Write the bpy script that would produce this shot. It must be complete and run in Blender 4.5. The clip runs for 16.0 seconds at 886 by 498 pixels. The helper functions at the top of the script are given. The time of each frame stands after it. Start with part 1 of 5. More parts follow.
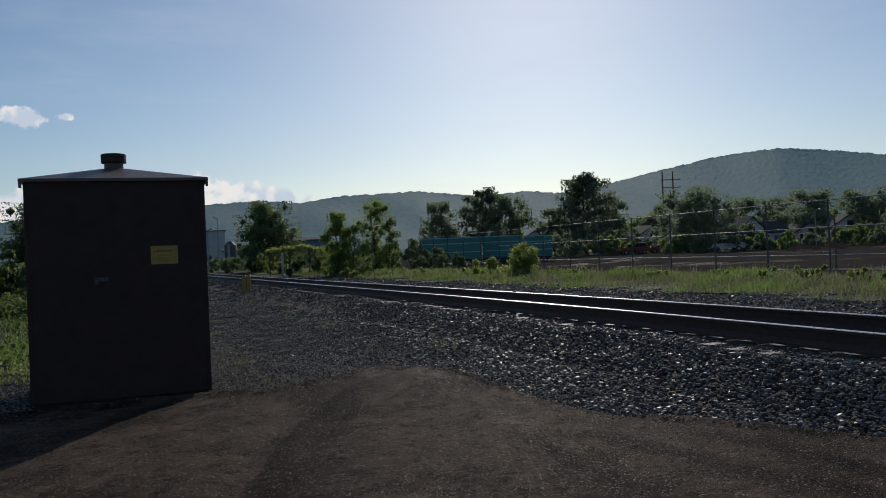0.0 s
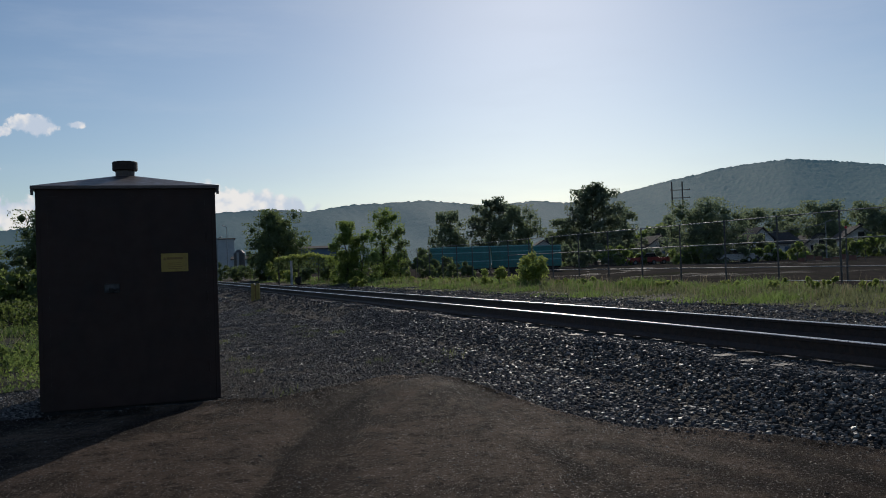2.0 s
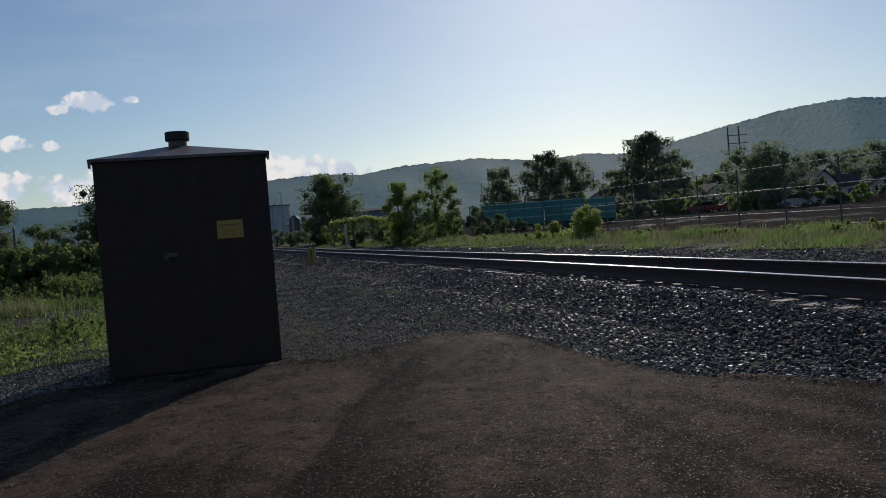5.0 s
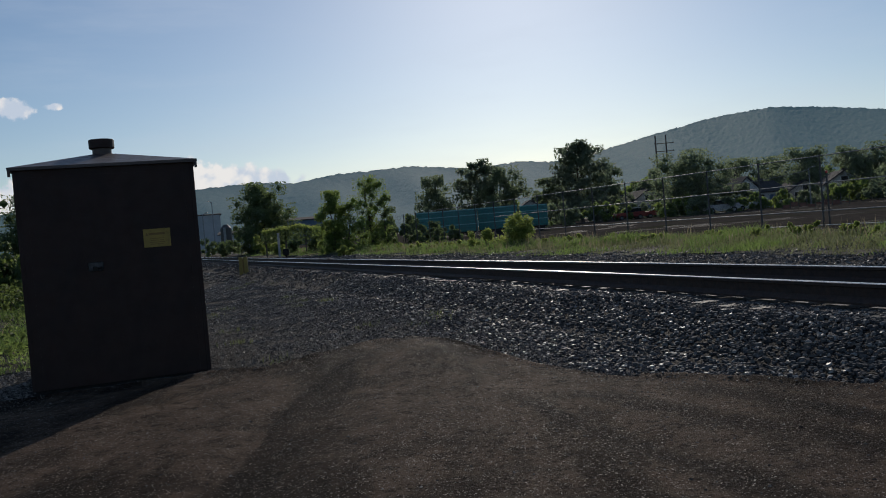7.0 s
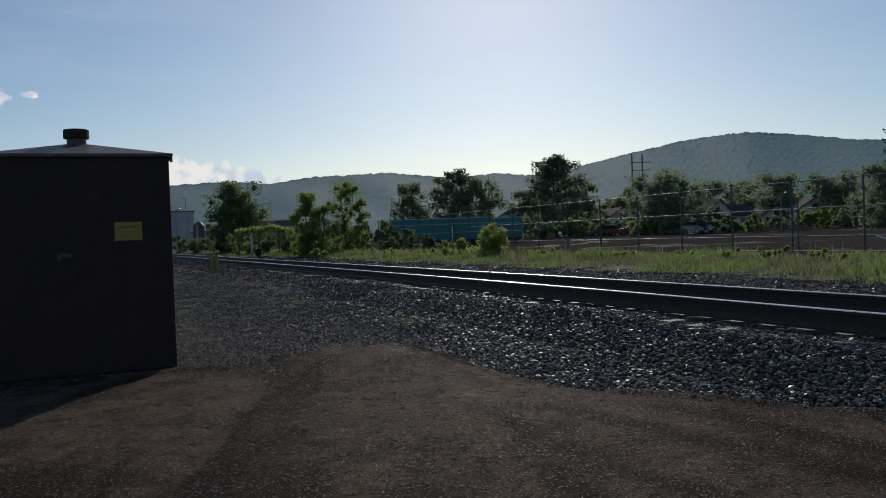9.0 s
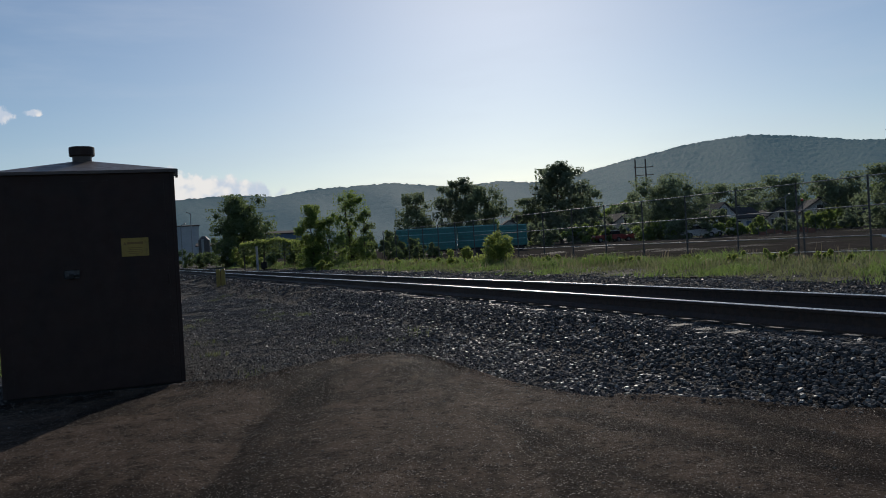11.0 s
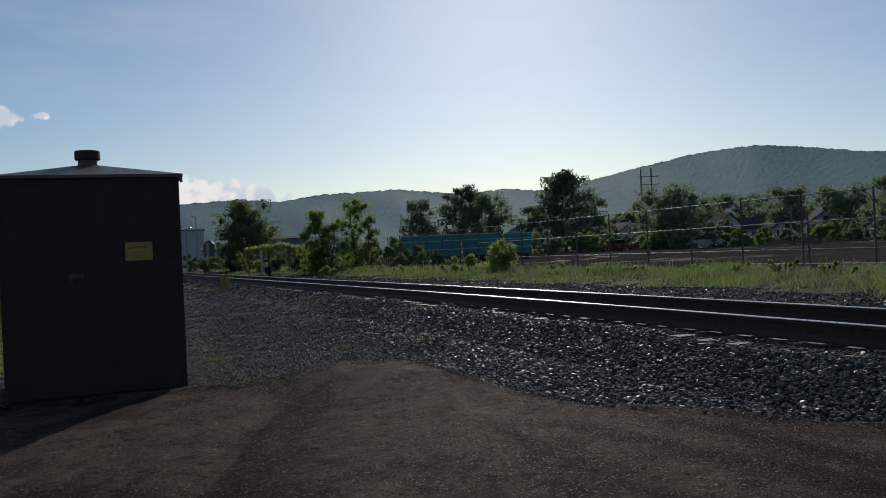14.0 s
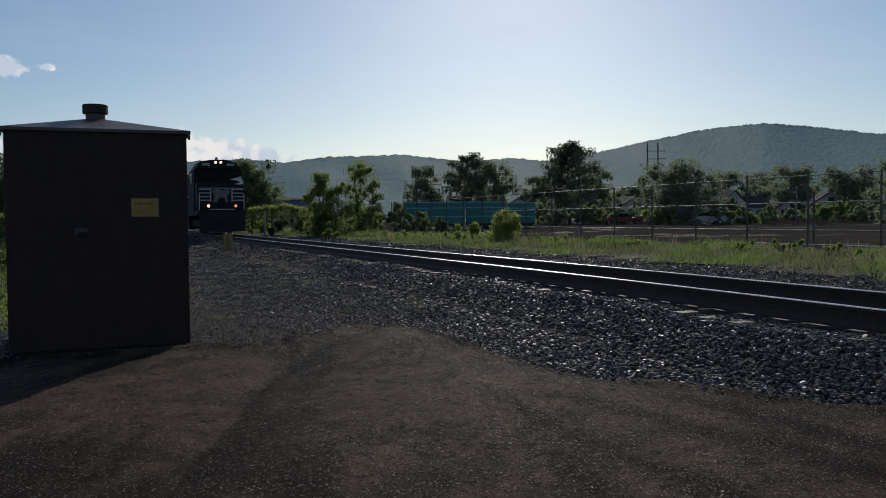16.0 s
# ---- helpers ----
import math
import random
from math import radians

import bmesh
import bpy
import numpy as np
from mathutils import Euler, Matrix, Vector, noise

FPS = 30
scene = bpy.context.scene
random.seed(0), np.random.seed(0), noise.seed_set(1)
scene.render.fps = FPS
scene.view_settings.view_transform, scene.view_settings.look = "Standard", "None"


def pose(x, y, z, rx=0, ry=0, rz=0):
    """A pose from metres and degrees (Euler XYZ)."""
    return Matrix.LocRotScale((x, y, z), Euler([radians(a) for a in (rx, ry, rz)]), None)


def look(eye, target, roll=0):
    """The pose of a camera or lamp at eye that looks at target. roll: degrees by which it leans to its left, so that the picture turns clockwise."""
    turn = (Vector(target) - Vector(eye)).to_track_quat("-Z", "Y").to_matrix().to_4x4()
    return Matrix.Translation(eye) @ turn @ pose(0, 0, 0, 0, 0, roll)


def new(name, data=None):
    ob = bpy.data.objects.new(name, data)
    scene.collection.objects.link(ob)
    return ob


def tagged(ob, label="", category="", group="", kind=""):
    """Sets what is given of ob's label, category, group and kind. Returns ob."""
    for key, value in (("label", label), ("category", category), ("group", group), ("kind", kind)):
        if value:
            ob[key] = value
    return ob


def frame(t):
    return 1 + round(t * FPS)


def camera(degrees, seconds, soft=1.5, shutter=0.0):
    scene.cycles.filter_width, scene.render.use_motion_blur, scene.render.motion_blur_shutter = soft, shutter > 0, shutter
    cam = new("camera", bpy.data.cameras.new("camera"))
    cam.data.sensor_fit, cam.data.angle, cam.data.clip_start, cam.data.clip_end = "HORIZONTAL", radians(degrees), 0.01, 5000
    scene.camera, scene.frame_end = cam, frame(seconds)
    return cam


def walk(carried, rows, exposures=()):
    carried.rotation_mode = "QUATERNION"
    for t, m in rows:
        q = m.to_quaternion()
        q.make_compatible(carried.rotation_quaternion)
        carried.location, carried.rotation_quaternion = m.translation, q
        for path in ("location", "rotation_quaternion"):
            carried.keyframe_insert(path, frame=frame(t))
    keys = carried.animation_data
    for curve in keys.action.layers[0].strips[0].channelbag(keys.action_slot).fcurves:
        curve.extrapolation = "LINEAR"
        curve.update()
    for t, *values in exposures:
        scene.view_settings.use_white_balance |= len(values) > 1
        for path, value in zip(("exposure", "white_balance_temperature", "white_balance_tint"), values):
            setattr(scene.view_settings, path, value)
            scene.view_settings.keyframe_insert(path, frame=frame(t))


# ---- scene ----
cam = camera(54.94, 16.0, soft=1.0)

EXPO, KELVIN, TINT = -0.8, 5700, 10
SKY_STRENGTH, SKY_DUST, SUN_POWER = 0.1055, 0.36, 4.4
CLOUD_EDGE, CLOUD_CORE = (9.5, 9.8, 10.1), (14.8, 13.2, 11.2)
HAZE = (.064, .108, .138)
HUT_TURN, HUT_W, HUT_H, ROOF_H, LATCH, SIGN = 19.5, 1.97, 2.59, .25, (-.2, 1.42), (.5, 1.7)

PATH = [
    (0, pose(0.000, 0.000, 1.500, 90.380, 2.300, 0.000)),
    (0.5, pose(-0.022, 0.028, 1.512, 90.648, 1.826, 0.506)),
    (1, pose(-0.022, 0.037, 1.512, 91.001, 1.569, 1.178)),
    (1.5, pose(-0.018, 0.020, 1.505, 91.190, 1.843, 0.907)),
    (2, pose(-0.017, 0.021, 1.498, 91.025, 1.987, 0.579)),
    (2.5, pose(-0.032, 0.034, 1.497, 90.712, 1.640, 1.869)),
    (3, pose(-0.045, 0.056, 1.499, 90.247, 2.048, 6.481)),
    (3.5, pose(-0.041, 0.061, 1.490, 89.827, 2.603, 9.932)),
    (4, pose(-0.021, 0.063, 1.480, 89.395, 4.197, 9.289)),
    (4.5, pose(0.000, 0.055, 1.473, 88.574, 4.885, 6.331)),
    (5, pose(0.003, 0.034, 1.475, 88.424, 4.374, 4.169)),
    (5.2, pose(-0.012, 0.023, 1.481, 88.524, 4.367, 3.407)),
    (7.3, pose(0.069, -0.068, 1.453, 88.716, 4.841, -0.289)),
    (7.5, pose(0.071, -0.073, 1.454, 89.011, 4.656, -0.055)),
    (8, pose(0.075, -0.075, 1.452, 89.401, 4.263, 0.647)),
    (8.5, pose(0.072, -0.097, 1.442, 89.337, 3.310, -0.258)),
    (9, pose(0.064, -0.075, 1.446, 89.080, 2.101, -1.947)),
    (9.2, pose(0.052, -0.068, 1.444, 88.969, 1.829, -2.378)),
    (11.5, pose(0.060, -0.096, 1.454, 89.794, 3.790, -1.794)),
    (12, pose(0.066, -0.068, 1.459, 89.747, 4.086, -2.213)),
    (12.5, pose(0.070, -0.091, 1.452, 89.894, 3.437, -2.746)),
    (13, pose(0.070, -0.079, 1.453, 90.134, 2.695, -2.402)),
    (13.5, pose(0.075, -0.088, 1.446, 90.296, 2.632, -1.547)),
    (14, pose(0.073, -0.095, 1.456, 90.191, 2.649, -1.307)),
    (14.5, pose(0.079, -0.069, 1.451, 89.841, 2.818, -1.542)),
    (15, pose(0.072, -0.092, 1.455, 89.415, 3.403, -1.609)),
    (15.5, pose(0.069, -0.063, 1.459, 88.753, 2.347, -1.213)),
    (16, pose(0.036, -0.084, 1.463, 87.978, 0.519, -1.110)),
]
walk(cam, PATH, exposures=[(0.0, EXPO, KELVIN, TINT), (16.0, EXPO, KELVIN, TINT)])

# ---- sky, sun ----
SUN_AZ, SUN_EL = 6.4, 22.5
world = bpy.data.worlds.new("sky")
scene.world = world
world.use_nodes = True


class Graph:
    """Short hand for node trees."""

    def __init__(self, tree):
        self.t = tree

    def n(self, kind, **inputs):
        node = self.t.nodes.new(kind)
        for k, v in inputs.items():
            key = int(k[1:]) if k[0] == "i" and k[1:].isdigit() else k.replace("_", " ")
            if hasattr(v, "links") or isinstance(v, bpy.types.NodeSocket):
                self.t.links.new(v, node.inputs[key])
            else:
                node.inputs[key].default_value = v
        return node

    def m(self, op, a, b=0.0, c=0.0, clamp=False):
        node = self.n("ShaderNodeMath", i0=a, i1=b, i2=c)
        node.operation = op
        node.use_clamp = clamp
        return node.outputs[0]

    def ramp(self, x, lo, hi, a=0.0, b=1.0):
        node = self.n("ShaderNodeMapRange", i0=x, i1=lo, i2=hi, i3=a, i4=b)
        node.interpolation_type = "SMOOTHSTEP"
        return node.outputs[0]

    def mix(self, f, a, b):
        node = self.t.nodes.new("ShaderNodeMix")
        node.data_type = "RGBA"
        for i, v in ((0, f), (6, a), (7, b)):
            if isinstance(v, bpy.types.NodeSocket):
                self.t.links.new(v, node.inputs[i])
            else:
                node.inputs[i].default_value = v if i == 0 else (*v, 1)[:4]
        return node.outputs[2]

    def noise(self, vec, scale, detail=4.0, rough=0.55):
        return self.n("ShaderNodeTexNoise", Vector=vec, Scale=scale, Detail=detail, Roughness=rough).outputs[0]


def build_sky():
    g = Graph(world.node_tree)
    world.node_tree.nodes.clear()
    sky = g.n("ShaderNodeTexSky")
    sky.sky_type = "NISHITA"
    sky.sun_disc = False
    sky.sun_elevation, sky.sun_rotation = radians(SUN_EL), radians(SUN_AZ)
    sky.altitude, sky.air_density, sky.dust_density, sky.ozone_density = 150, 1.0, SKY_DUST, 1.3
    d = g.n("ShaderNodeTexCoord").outputs["Generated"]
    s = g.n("ShaderNodeSeparateXYZ", Vector=d)
    az = g.m("MULTIPLY", g.m("ARCTAN2", s.outputs[0], s.outputs[1]), 57.2958)
    el = g.m("MULTIPLY", g.m("ARCSINE", s.outputs[2]), 57.2958)
    # flat cumulus, (azimuth, elevation, half width, half height) in degrees
    puffs = [(-36.6, 9.3, 2.6, .95), (-33.2, 9.35, 1.3, .4), (-36.8, 6.6, 1.8, 1.0), (-33.1, 6.6, 1.5, .8), (-30.2, 6.7, 1.1, .6),
             (-28.4, 6.6, .7, .4), (-26.0, 9.3, 1.7, .8), (-27.9, 8.8, .9, .4), (-23.7, 9.35, .7, .35), (-36.5, 4.6, 2.8, 1.2),
             (-31.8, 4.0, 2.6, 1.5), (-27.6, 3.9, 2.6, 1.2), (-12.3, 4.1, 3.8, 1.25), (-16.5, 4.2, 4.4, 1.45), (-44.0, 7.5, 3.0, 1.0), (-10.3, 4.0, 2.3, 1.0), (-14.2, 4.5, 2.6, 1.1)]
    warp = g.noise(d, 34.0, 5.0, .6)
    total = None
    for a, e, wa, we in puffs:
        da = g.m("DIVIDE", g.m("SUBTRACT", az, a), wa)
        de = g.m("DIVIDE", g.m("SUBTRACT", el, e), we)
        r = g.m("SQRT", g.m("ADD", g.m("MULTIPLY", da, da), g.m("MULTIPLY", de, de)))
        v = g.m("SUBTRACT", 1.0, r)
        total = v if total is None else g.m("MAXIMUM", total, v)
    fine = g.noise(d, 85.0, 3.0, .55)
    puff = g.n("ShaderNodeTexVoronoi", Vector=d, Scale=46.0)
    puff.feature = "SMOOTH_F1"
    round_ = g.m("SUBTRACT", .5, puff.outputs["Distance"])
    cover = g.m("ADD", total, g.m("ADD", g.m("MULTIPLY", g.m("SUBTRACT", warp, .5), 1.9), g.m("ADD", g.m("MULTIPLY", g.m("SUBTRACT", fine, .5), .7), g.m("MULTIPLY", round_, .55))))
    mask = g.ramp(cover, .15, .48)
    # thin high veil
    vec = g.n("ShaderNodeMapping", Vector=d)
    vec.inputs["Scale"].default_value = (1.6, 1.6, 9.0)
    veil = g.m("MULTIPLY", g.ramp(g.noise(vec.outputs[0], 2.2, 5.0, .6), .42, .8), .22)
    strength = SKY_STRENGTH
    shade = g.m("ADD", g.m("MULTIPLY", fine, .3), g.m("ADD", g.m("MULTIPLY", warp, .3), g.m("MULTIPLY", g.noise(d, 17.0, 3.0), .4)))
    white = g.mix(g.ramp(shade, .44, .57), CLOUD_EDGE, CLOUD_CORE)
    base = g.mix(veil, sky.outputs[0], CLOUD_EDGE)
    col = g.mix(g.m("MULTIPLY", mask, .93), base, white)
    bg = g.n("ShaderNodeBackground", Color=col, Strength=strength)
    out = g.n("ShaderNodeOutputWorld")
    g.t.links.new(bg.outputs[0], out.inputs[0])


build_sky()
lamp = bpy.data.lights.new("sun", "SUN")
lamp.energy, lamp.angle, lamp.color = SUN_POWER, radians(0.55), (1.0, 0.84, 0.64)
sun = new("sun", lamp)
sa, se = radians(SUN_AZ), radians(SUN_EL)
sun.matrix_world = look((60 * math.sin(sa), 60 * math.cos(sa), 60 * math.tan(se)), (0, 0, 0))

# ---- materials ----


def material(name, a, b, scale=6.0, rough=0.8, bump=0.0, bump_scale=40.0, metal=0.0, stain=None, stain_scale=0.7, spec=0.5, island=0.0, objvar=0.0):
    mt = bpy.data.materials.new(name)
    mt.use_nodes = True
    mt.node_tree.nodes.clear()
    g = Graph(mt.node_tree)
    co = g.n("ShaderNodeTexCoord").outputs["Object"]
    col = g.mix(g.ramp(g.noise(co, scale, 6.0, .6), .3, .7), a, b)
    if stain:
        col = g.mix(g.ramp(g.noise(co, stain_scale, 5.0, .6), .5, .72, 0, .75), col, stain)
    var = None
    if island:
        var = g.n("ShaderNodeNewGeometry").outputs["Random Per Island"]
    if objvar:
        var = g.n("ShaderNodeObjectInfo").outputs["Random"]
    if var:
        k = island or objvar
        hs = g.n("ShaderNodeHueSaturation", Color=col, Value=g.ramp(var, 0, 1, 1 - k, 1 + k))
        col = hs.outputs[0]
    rg = g.ramp(g.noise(co, scale * 2.3, 3.0), .2, .8, max(0.02, rough - .1), min(1, rough + .1))
    p = g.n("ShaderNodeBsdfPrincipled", Base_Color=col, Roughness=rg, Metallic=metal)
    p.inputs["Specular IOR Level"].default_value = spec
    if bump:
        h = g.m("ADD", g.noise(co, bump_scale, 4.0), g.m("MULTIPLY", g.noise(co, bump_scale * .17, 3.0), 1.5))
        bn = g.n("ShaderNodeBump", Height=h, Strength=min(1.0, bump), Distance=.6 / bump_scale)
        g.t.links.new(bn.outputs[0], p.inputs["Normal"])
    out = g.n("ShaderNodeOutputMaterial")
    g.t.links.new(p.outputs[0], out.inputs[0])
    return mt


def leafy(name, a, b, through_col, share=0.5):
    """Leaves and grass: matt, and lit through from behind."""
    mt = bpy.data.materials.new(name)
    mt.use_nodes = True
    mt.node_tree.nodes.clear()
    g = Graph(mt.node_tree)
    co = g.n("ShaderNodeTexCoord").outputs["Object"]
    rnd = g.n("ShaderNodeNewGeometry").outputs["Random Per Island"]
    big = g.ramp(g.noise(co, .6, 4.0), .3, .7)
    f = g.m("ADD", g.m("MULTIPLY", rnd, .6), g.m("MULTIPLY", big, .4))
    col = g.mix(f, a, b)
    thr = g.mix(f, [c * .75 for c in through_col], [min(1, c * 1.25) for c in through_col])
    d = g.n("ShaderNodeBsdfPrincipled", Base_Color=col, Roughness=.62)
    d.inputs["Specular IOR Level"].default_value = .3
    t = g.n("ShaderNodeBsdfTranslucent", Color=thr)
    mx = g.n("ShaderNodeMixShader", i0=share, i1=d.outputs[0], i2=t.outputs[0])
    out = g.n("ShaderNodeOutputMaterial")
    g.t.links.new(mx.outputs[0], out.inputs[0])
    return mt


def glowing(name, col, power):
    mt = bpy.data.materials.new(name)
    mt.use_nodes = True
    mt.node_tree.nodes.clear()
    g = Graph(mt.node_tree)
    e = g.n("ShaderNodeEmission", Color=(*col, 1), Strength=power)
    out = g.n("ShaderNodeOutputMaterial")
    g.t.links.new(e.outputs[0], out.inputs[0])
    return mt


def asphalt_material():
    mt = bpy.data.materials.new("asphalt")
    mt.use_nodes = True
    mt.node_tree.nodes.clear()
    g = Graph(mt.node_tree)
    co = g.n("ShaderNodeTexCoord").outputs["Object"]
    grit = g.n("ShaderNodeTexVoronoi", Vector=co, Scale=125.0)
    cell = g.n("ShaderNodeSeparateColor", Color=grit.outputs["Color"])
    base = g.mix(g.ramp(g.noise(co, 1.7, 7.0, .68), .32, .68), (.15, .108, .078), (.08, .06, .046))
    band = g.n("ShaderNodeMapping", Vector=co)
    band.inputs["Rotation"].default_value = (0, 0, .5)
    band.inputs["Scale"].default_value = (.9, .28, 1)
    base = g.mix(g.ramp(g.noise(band.outputs[0], 1.0, 5.0, .6), .46, .62, 0, .85), base, (.019, .0155, .013))
    base = g.mix(g.ramp(g.noise(co, 30.0, 4.0, .75), .5, .72, 0, .85), base, (.010, .0085, .0075))
    base = g.mix(g.ramp(g.noise(co, 8.0, 6.0, .75), .5, .64, 0, .7), base, (.022, .0175, .0145))
    # shade right of the long crease painted as a dark wash, and two dark ripples
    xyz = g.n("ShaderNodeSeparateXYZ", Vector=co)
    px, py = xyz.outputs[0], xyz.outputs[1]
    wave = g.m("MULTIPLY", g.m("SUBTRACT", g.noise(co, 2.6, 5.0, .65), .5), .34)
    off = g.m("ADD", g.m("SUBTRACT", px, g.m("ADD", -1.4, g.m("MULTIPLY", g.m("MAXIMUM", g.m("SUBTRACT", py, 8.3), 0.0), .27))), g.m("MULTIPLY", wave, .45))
    crease_shade = g.m("MULTIPLY", g.ramp(off, -.02, .06), g.ramp(g.m("ADD", off, wave), .12, .95, 1.0, 0.0))
    base = g.mix(g.m("MULTIPLY", crease_shade, g.ramp(py, 3.2, 5.2, .2, .62)), base, (.018, .0155, .0135))
    for lo_x, slope, wide in ((1.12, .62, .16), (1.95, .5, .12), (.55, .4, .1)):
        off = g.m("ADD", g.m("SUBTRACT", px, g.m("ADD", lo_x, g.m("MULTIPLY", g.m("SUBTRACT", 6.7, py), slope))), wave)
        streak = g.ramp(g.m("ABSOLUTE", off), wide * .3, wide * 2.2, .6, 0.0)
        base = g.mix(g.m("MULTIPLY", streak, g.ramp(py, 6.4, 7.0, 1.0, 0.0)), base, (.016, .014, .0125))
    speck = g.m("MULTIPLY", g.ramp(cell.outputs[0], .94, .98), g.ramp(g.noise(co, 5.0, 4.0, .7), .35, .65, .25, 1.0))
    col = g.mix(speck, base, (.42, .35, .28))
    rough = g.ramp(cell.outputs[1], .75, 1.0, .9, .42)
    p = g.n("ShaderNodeBsdfPrincipled", Base_Color=col, Roughness=rough)
    g.t.links.new(g.ramp(cell.outputs[0], .93, .985, .02, .6), p.inputs["Specular IOR Level"])
    h = g.m("ADD", g.m("MULTIPLY", grit.outputs["Distance"], -1.0), g.m("MULTIPLY", g.noise(co, 22.0, 5.0, .7), 2.2))
    b = g.n("ShaderNodeBump", Height=h, Strength=1.0, Distance=.02)
    g.t.links.new(b.outputs[0], p.inputs["Normal"])
    out = g.n("ShaderNodeOutputMaterial")
    g.t.links.new(p.outputs[0], out.inputs[0])
    return mt


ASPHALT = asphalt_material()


def gravel_material():
    mt = bpy.data.materials.new("gravel_bed")
    mt.use_nodes = True
    mt.node_tree.nodes.clear()
    g = Graph(mt.node_tree)
    co = g.n("ShaderNodeTexCoord").outputs["Object"]
    cells = g.n("ShaderNodeTexVoronoi", Vector=co, Scale=34.0)
    tone = g.n("ShaderNodeSeparateColor", Color=cells.outputs["Color"])
    col = g.mix(tone.outputs[0], (.03, .028, .027), (.10, .092, .084))
    col = g.mix(g.ramp(cells.outputs["Distance"], .25, .6), col, (.018, .017, .016))
    col = g.mix(g.ramp(g.noise(co, .8, 5.0, .6), .45, .7, 0, .55), col, (.03, .025, .02))
    p = g.n("ShaderNodeBsdfPrincipled", Base_Color=col, Roughness=.85)
    p.inputs["Specular IOR Level"].default_value = .06
    h = g.m("ADD", g.m("MULTIPLY", cells.outputs["Distance"], -1.0), g.m("MULTIPLY", tone.outputs[1], .5))
    b = g.n("ShaderNodeBump", Height=h, Strength=1.0, Distance=.03)
    g.t.links.new(b.outputs[0], p.inputs["Normal"])
    out = g.n("ShaderNodeOutputMaterial")
    g.t.links.new(p.outputs[0], out.inputs[0])
    return mt


GRAVEL = gravel_material()
DIRT = material("earth", (.085, .074, .063), (.05, .045, .04), 1.3, 1.0, .6, 9, stain=(.04, .048, .02), stain_scale=.25, spec=.0)
SOIL = material("grassy_soil", (.022, .026, .012), (.04, .038, .022), .8, .95, .7, 14, spec=.1)
LAWN = material("mown_lawn", (.19, .25, .05), (.26, .29, .075), 2.0, .9, .8, 25, spec=.15)


def stone_material():
    """Broken dark stone: each piece has its own tone and polish."""
    mt = bpy.data.materials.new("ballast_stone")
    mt.use_nodes = True
    mt.node_tree.nodes.clear()
    g = Graph(mt.node_tree)
    co = g.n("ShaderNodeTexCoord").outputs["Object"]
    rnd = g.n("ShaderNodeNewGeometry").outputs["Random Per Island"]
    other = g.m("FRACT", g.m("MULTIPLY", rnd, 17.3))
    col = g.mix(rnd, (.034, .035, .038), (.15, .145, .14))
    col = g.mix(g.ramp(other, .82, .96), col, (.3, .285, .26))
    col = g.mix(g.ramp(g.noise(co, 60.0, 4.0, .6), .4, .7, 0, .4), col, (.03, .028, .028))
    p = g.n("ShaderNodeBsdfPrincipled", Base_Color=col, Roughness=g.ramp(other, .6, 1.0, .9, .5))
    g.t.links.new(g.ramp(other, .4, 1.0, .05, .36), p.inputs["Specular IOR Level"])
    b = g.n("ShaderNodeBump", Height=g.noise(co, 70.0, 4.0), Strength=.6, Distance=.006)
    g.t.links.new(b.outputs[0], p.inputs["Normal"])
    out = g.n("ShaderNodeOutputMaterial")
    g.t.links.new(p.outputs[0], out.inputs[0])
    return mt


STONE = stone_material()
# Stone for beside the hut, its sunlit brightness put into a paler colour.
LIT_STONE = material("dusty_stone", (.2, .185, .17), (.08, .075, .07), 30, .7, .4, 60, island=.6, spec=.3)
GRIT = material("pale_grit", (.30, .26, .22), (.14, .12, .10), 40, .5, island=.6, spec=.5)
TIE = material("tie_wood", (.10, .085, .07), (.05, .043, .038), 9, .72, .6, 30, objvar=.35)
RAIL_SIDE = material("rail_rust", (.06, .035, .025), (.03, .022, .018), 14, .75, .4, 60)
RAIL_TOP = material("rail_polished", (.5, .49, .48), (.4, .39, .38), 20, .3, .1, 90, metal=1.0)
HUT = material("hut_brown_steel", (.032, .0165, .0135), (.023, .013, .0115), 3.0, .62, .15, 30, stain=(.018, .012, .012), stain_scale=1.5, spec=.3)
HUT_ROOF = material("hut_roof_steel", (.075, .055, .05), (.055, .04, .038), 5.0, .48, .15, 40)
STEEL = material("galvanised_steel", (.30, .31, .32), (.22, .23, .24), 8, .5, .1, 50, metal=.8)
POSTS = material("weathered_post_steel", (.10, .10, .10), (.06, .06, .06), 8, .6, .1, 50, metal=.3)
YELLOW = material("yellow_plastic", (.32, .23, .05), (.25, .18, .045), 7, .55, .1, 40)
SIGN_YELLOW = material("sign_yellow", (.34, .235, .045), (.27, .19, .04), 7, .6, .1, 40, stain=(.2, .14, .04), stain_scale=9)
SIGN_INK = material("sign_ink", (.17, .095, .028), (.2, .12, .035), 20, .7)
LATCH_STEEL = material("worn_latch_steel", (.09, .09, .095), (.035, .033, .034), 22, .55, .3, 60, metal=.4)
BARK = material("bark", (.07, .055, .042), (.04, .032, .026), 6, .95, .8, 25)
WOODPOLE = material("pole_wood", (.12, .10, .085), (.08, .068, .06), 5, .9, .5, 25)
WHITE = material("white_paint", (.72, .72, .70), (.62, .62, .6), 6, .6, .1, 30)
BLACK = material("black_paint", (.016, .016, .018), (.010, .010, .012), 5, .7, .1, 40, stain=(.028, .024, .02), stain_scale=1.1, spec=.2)
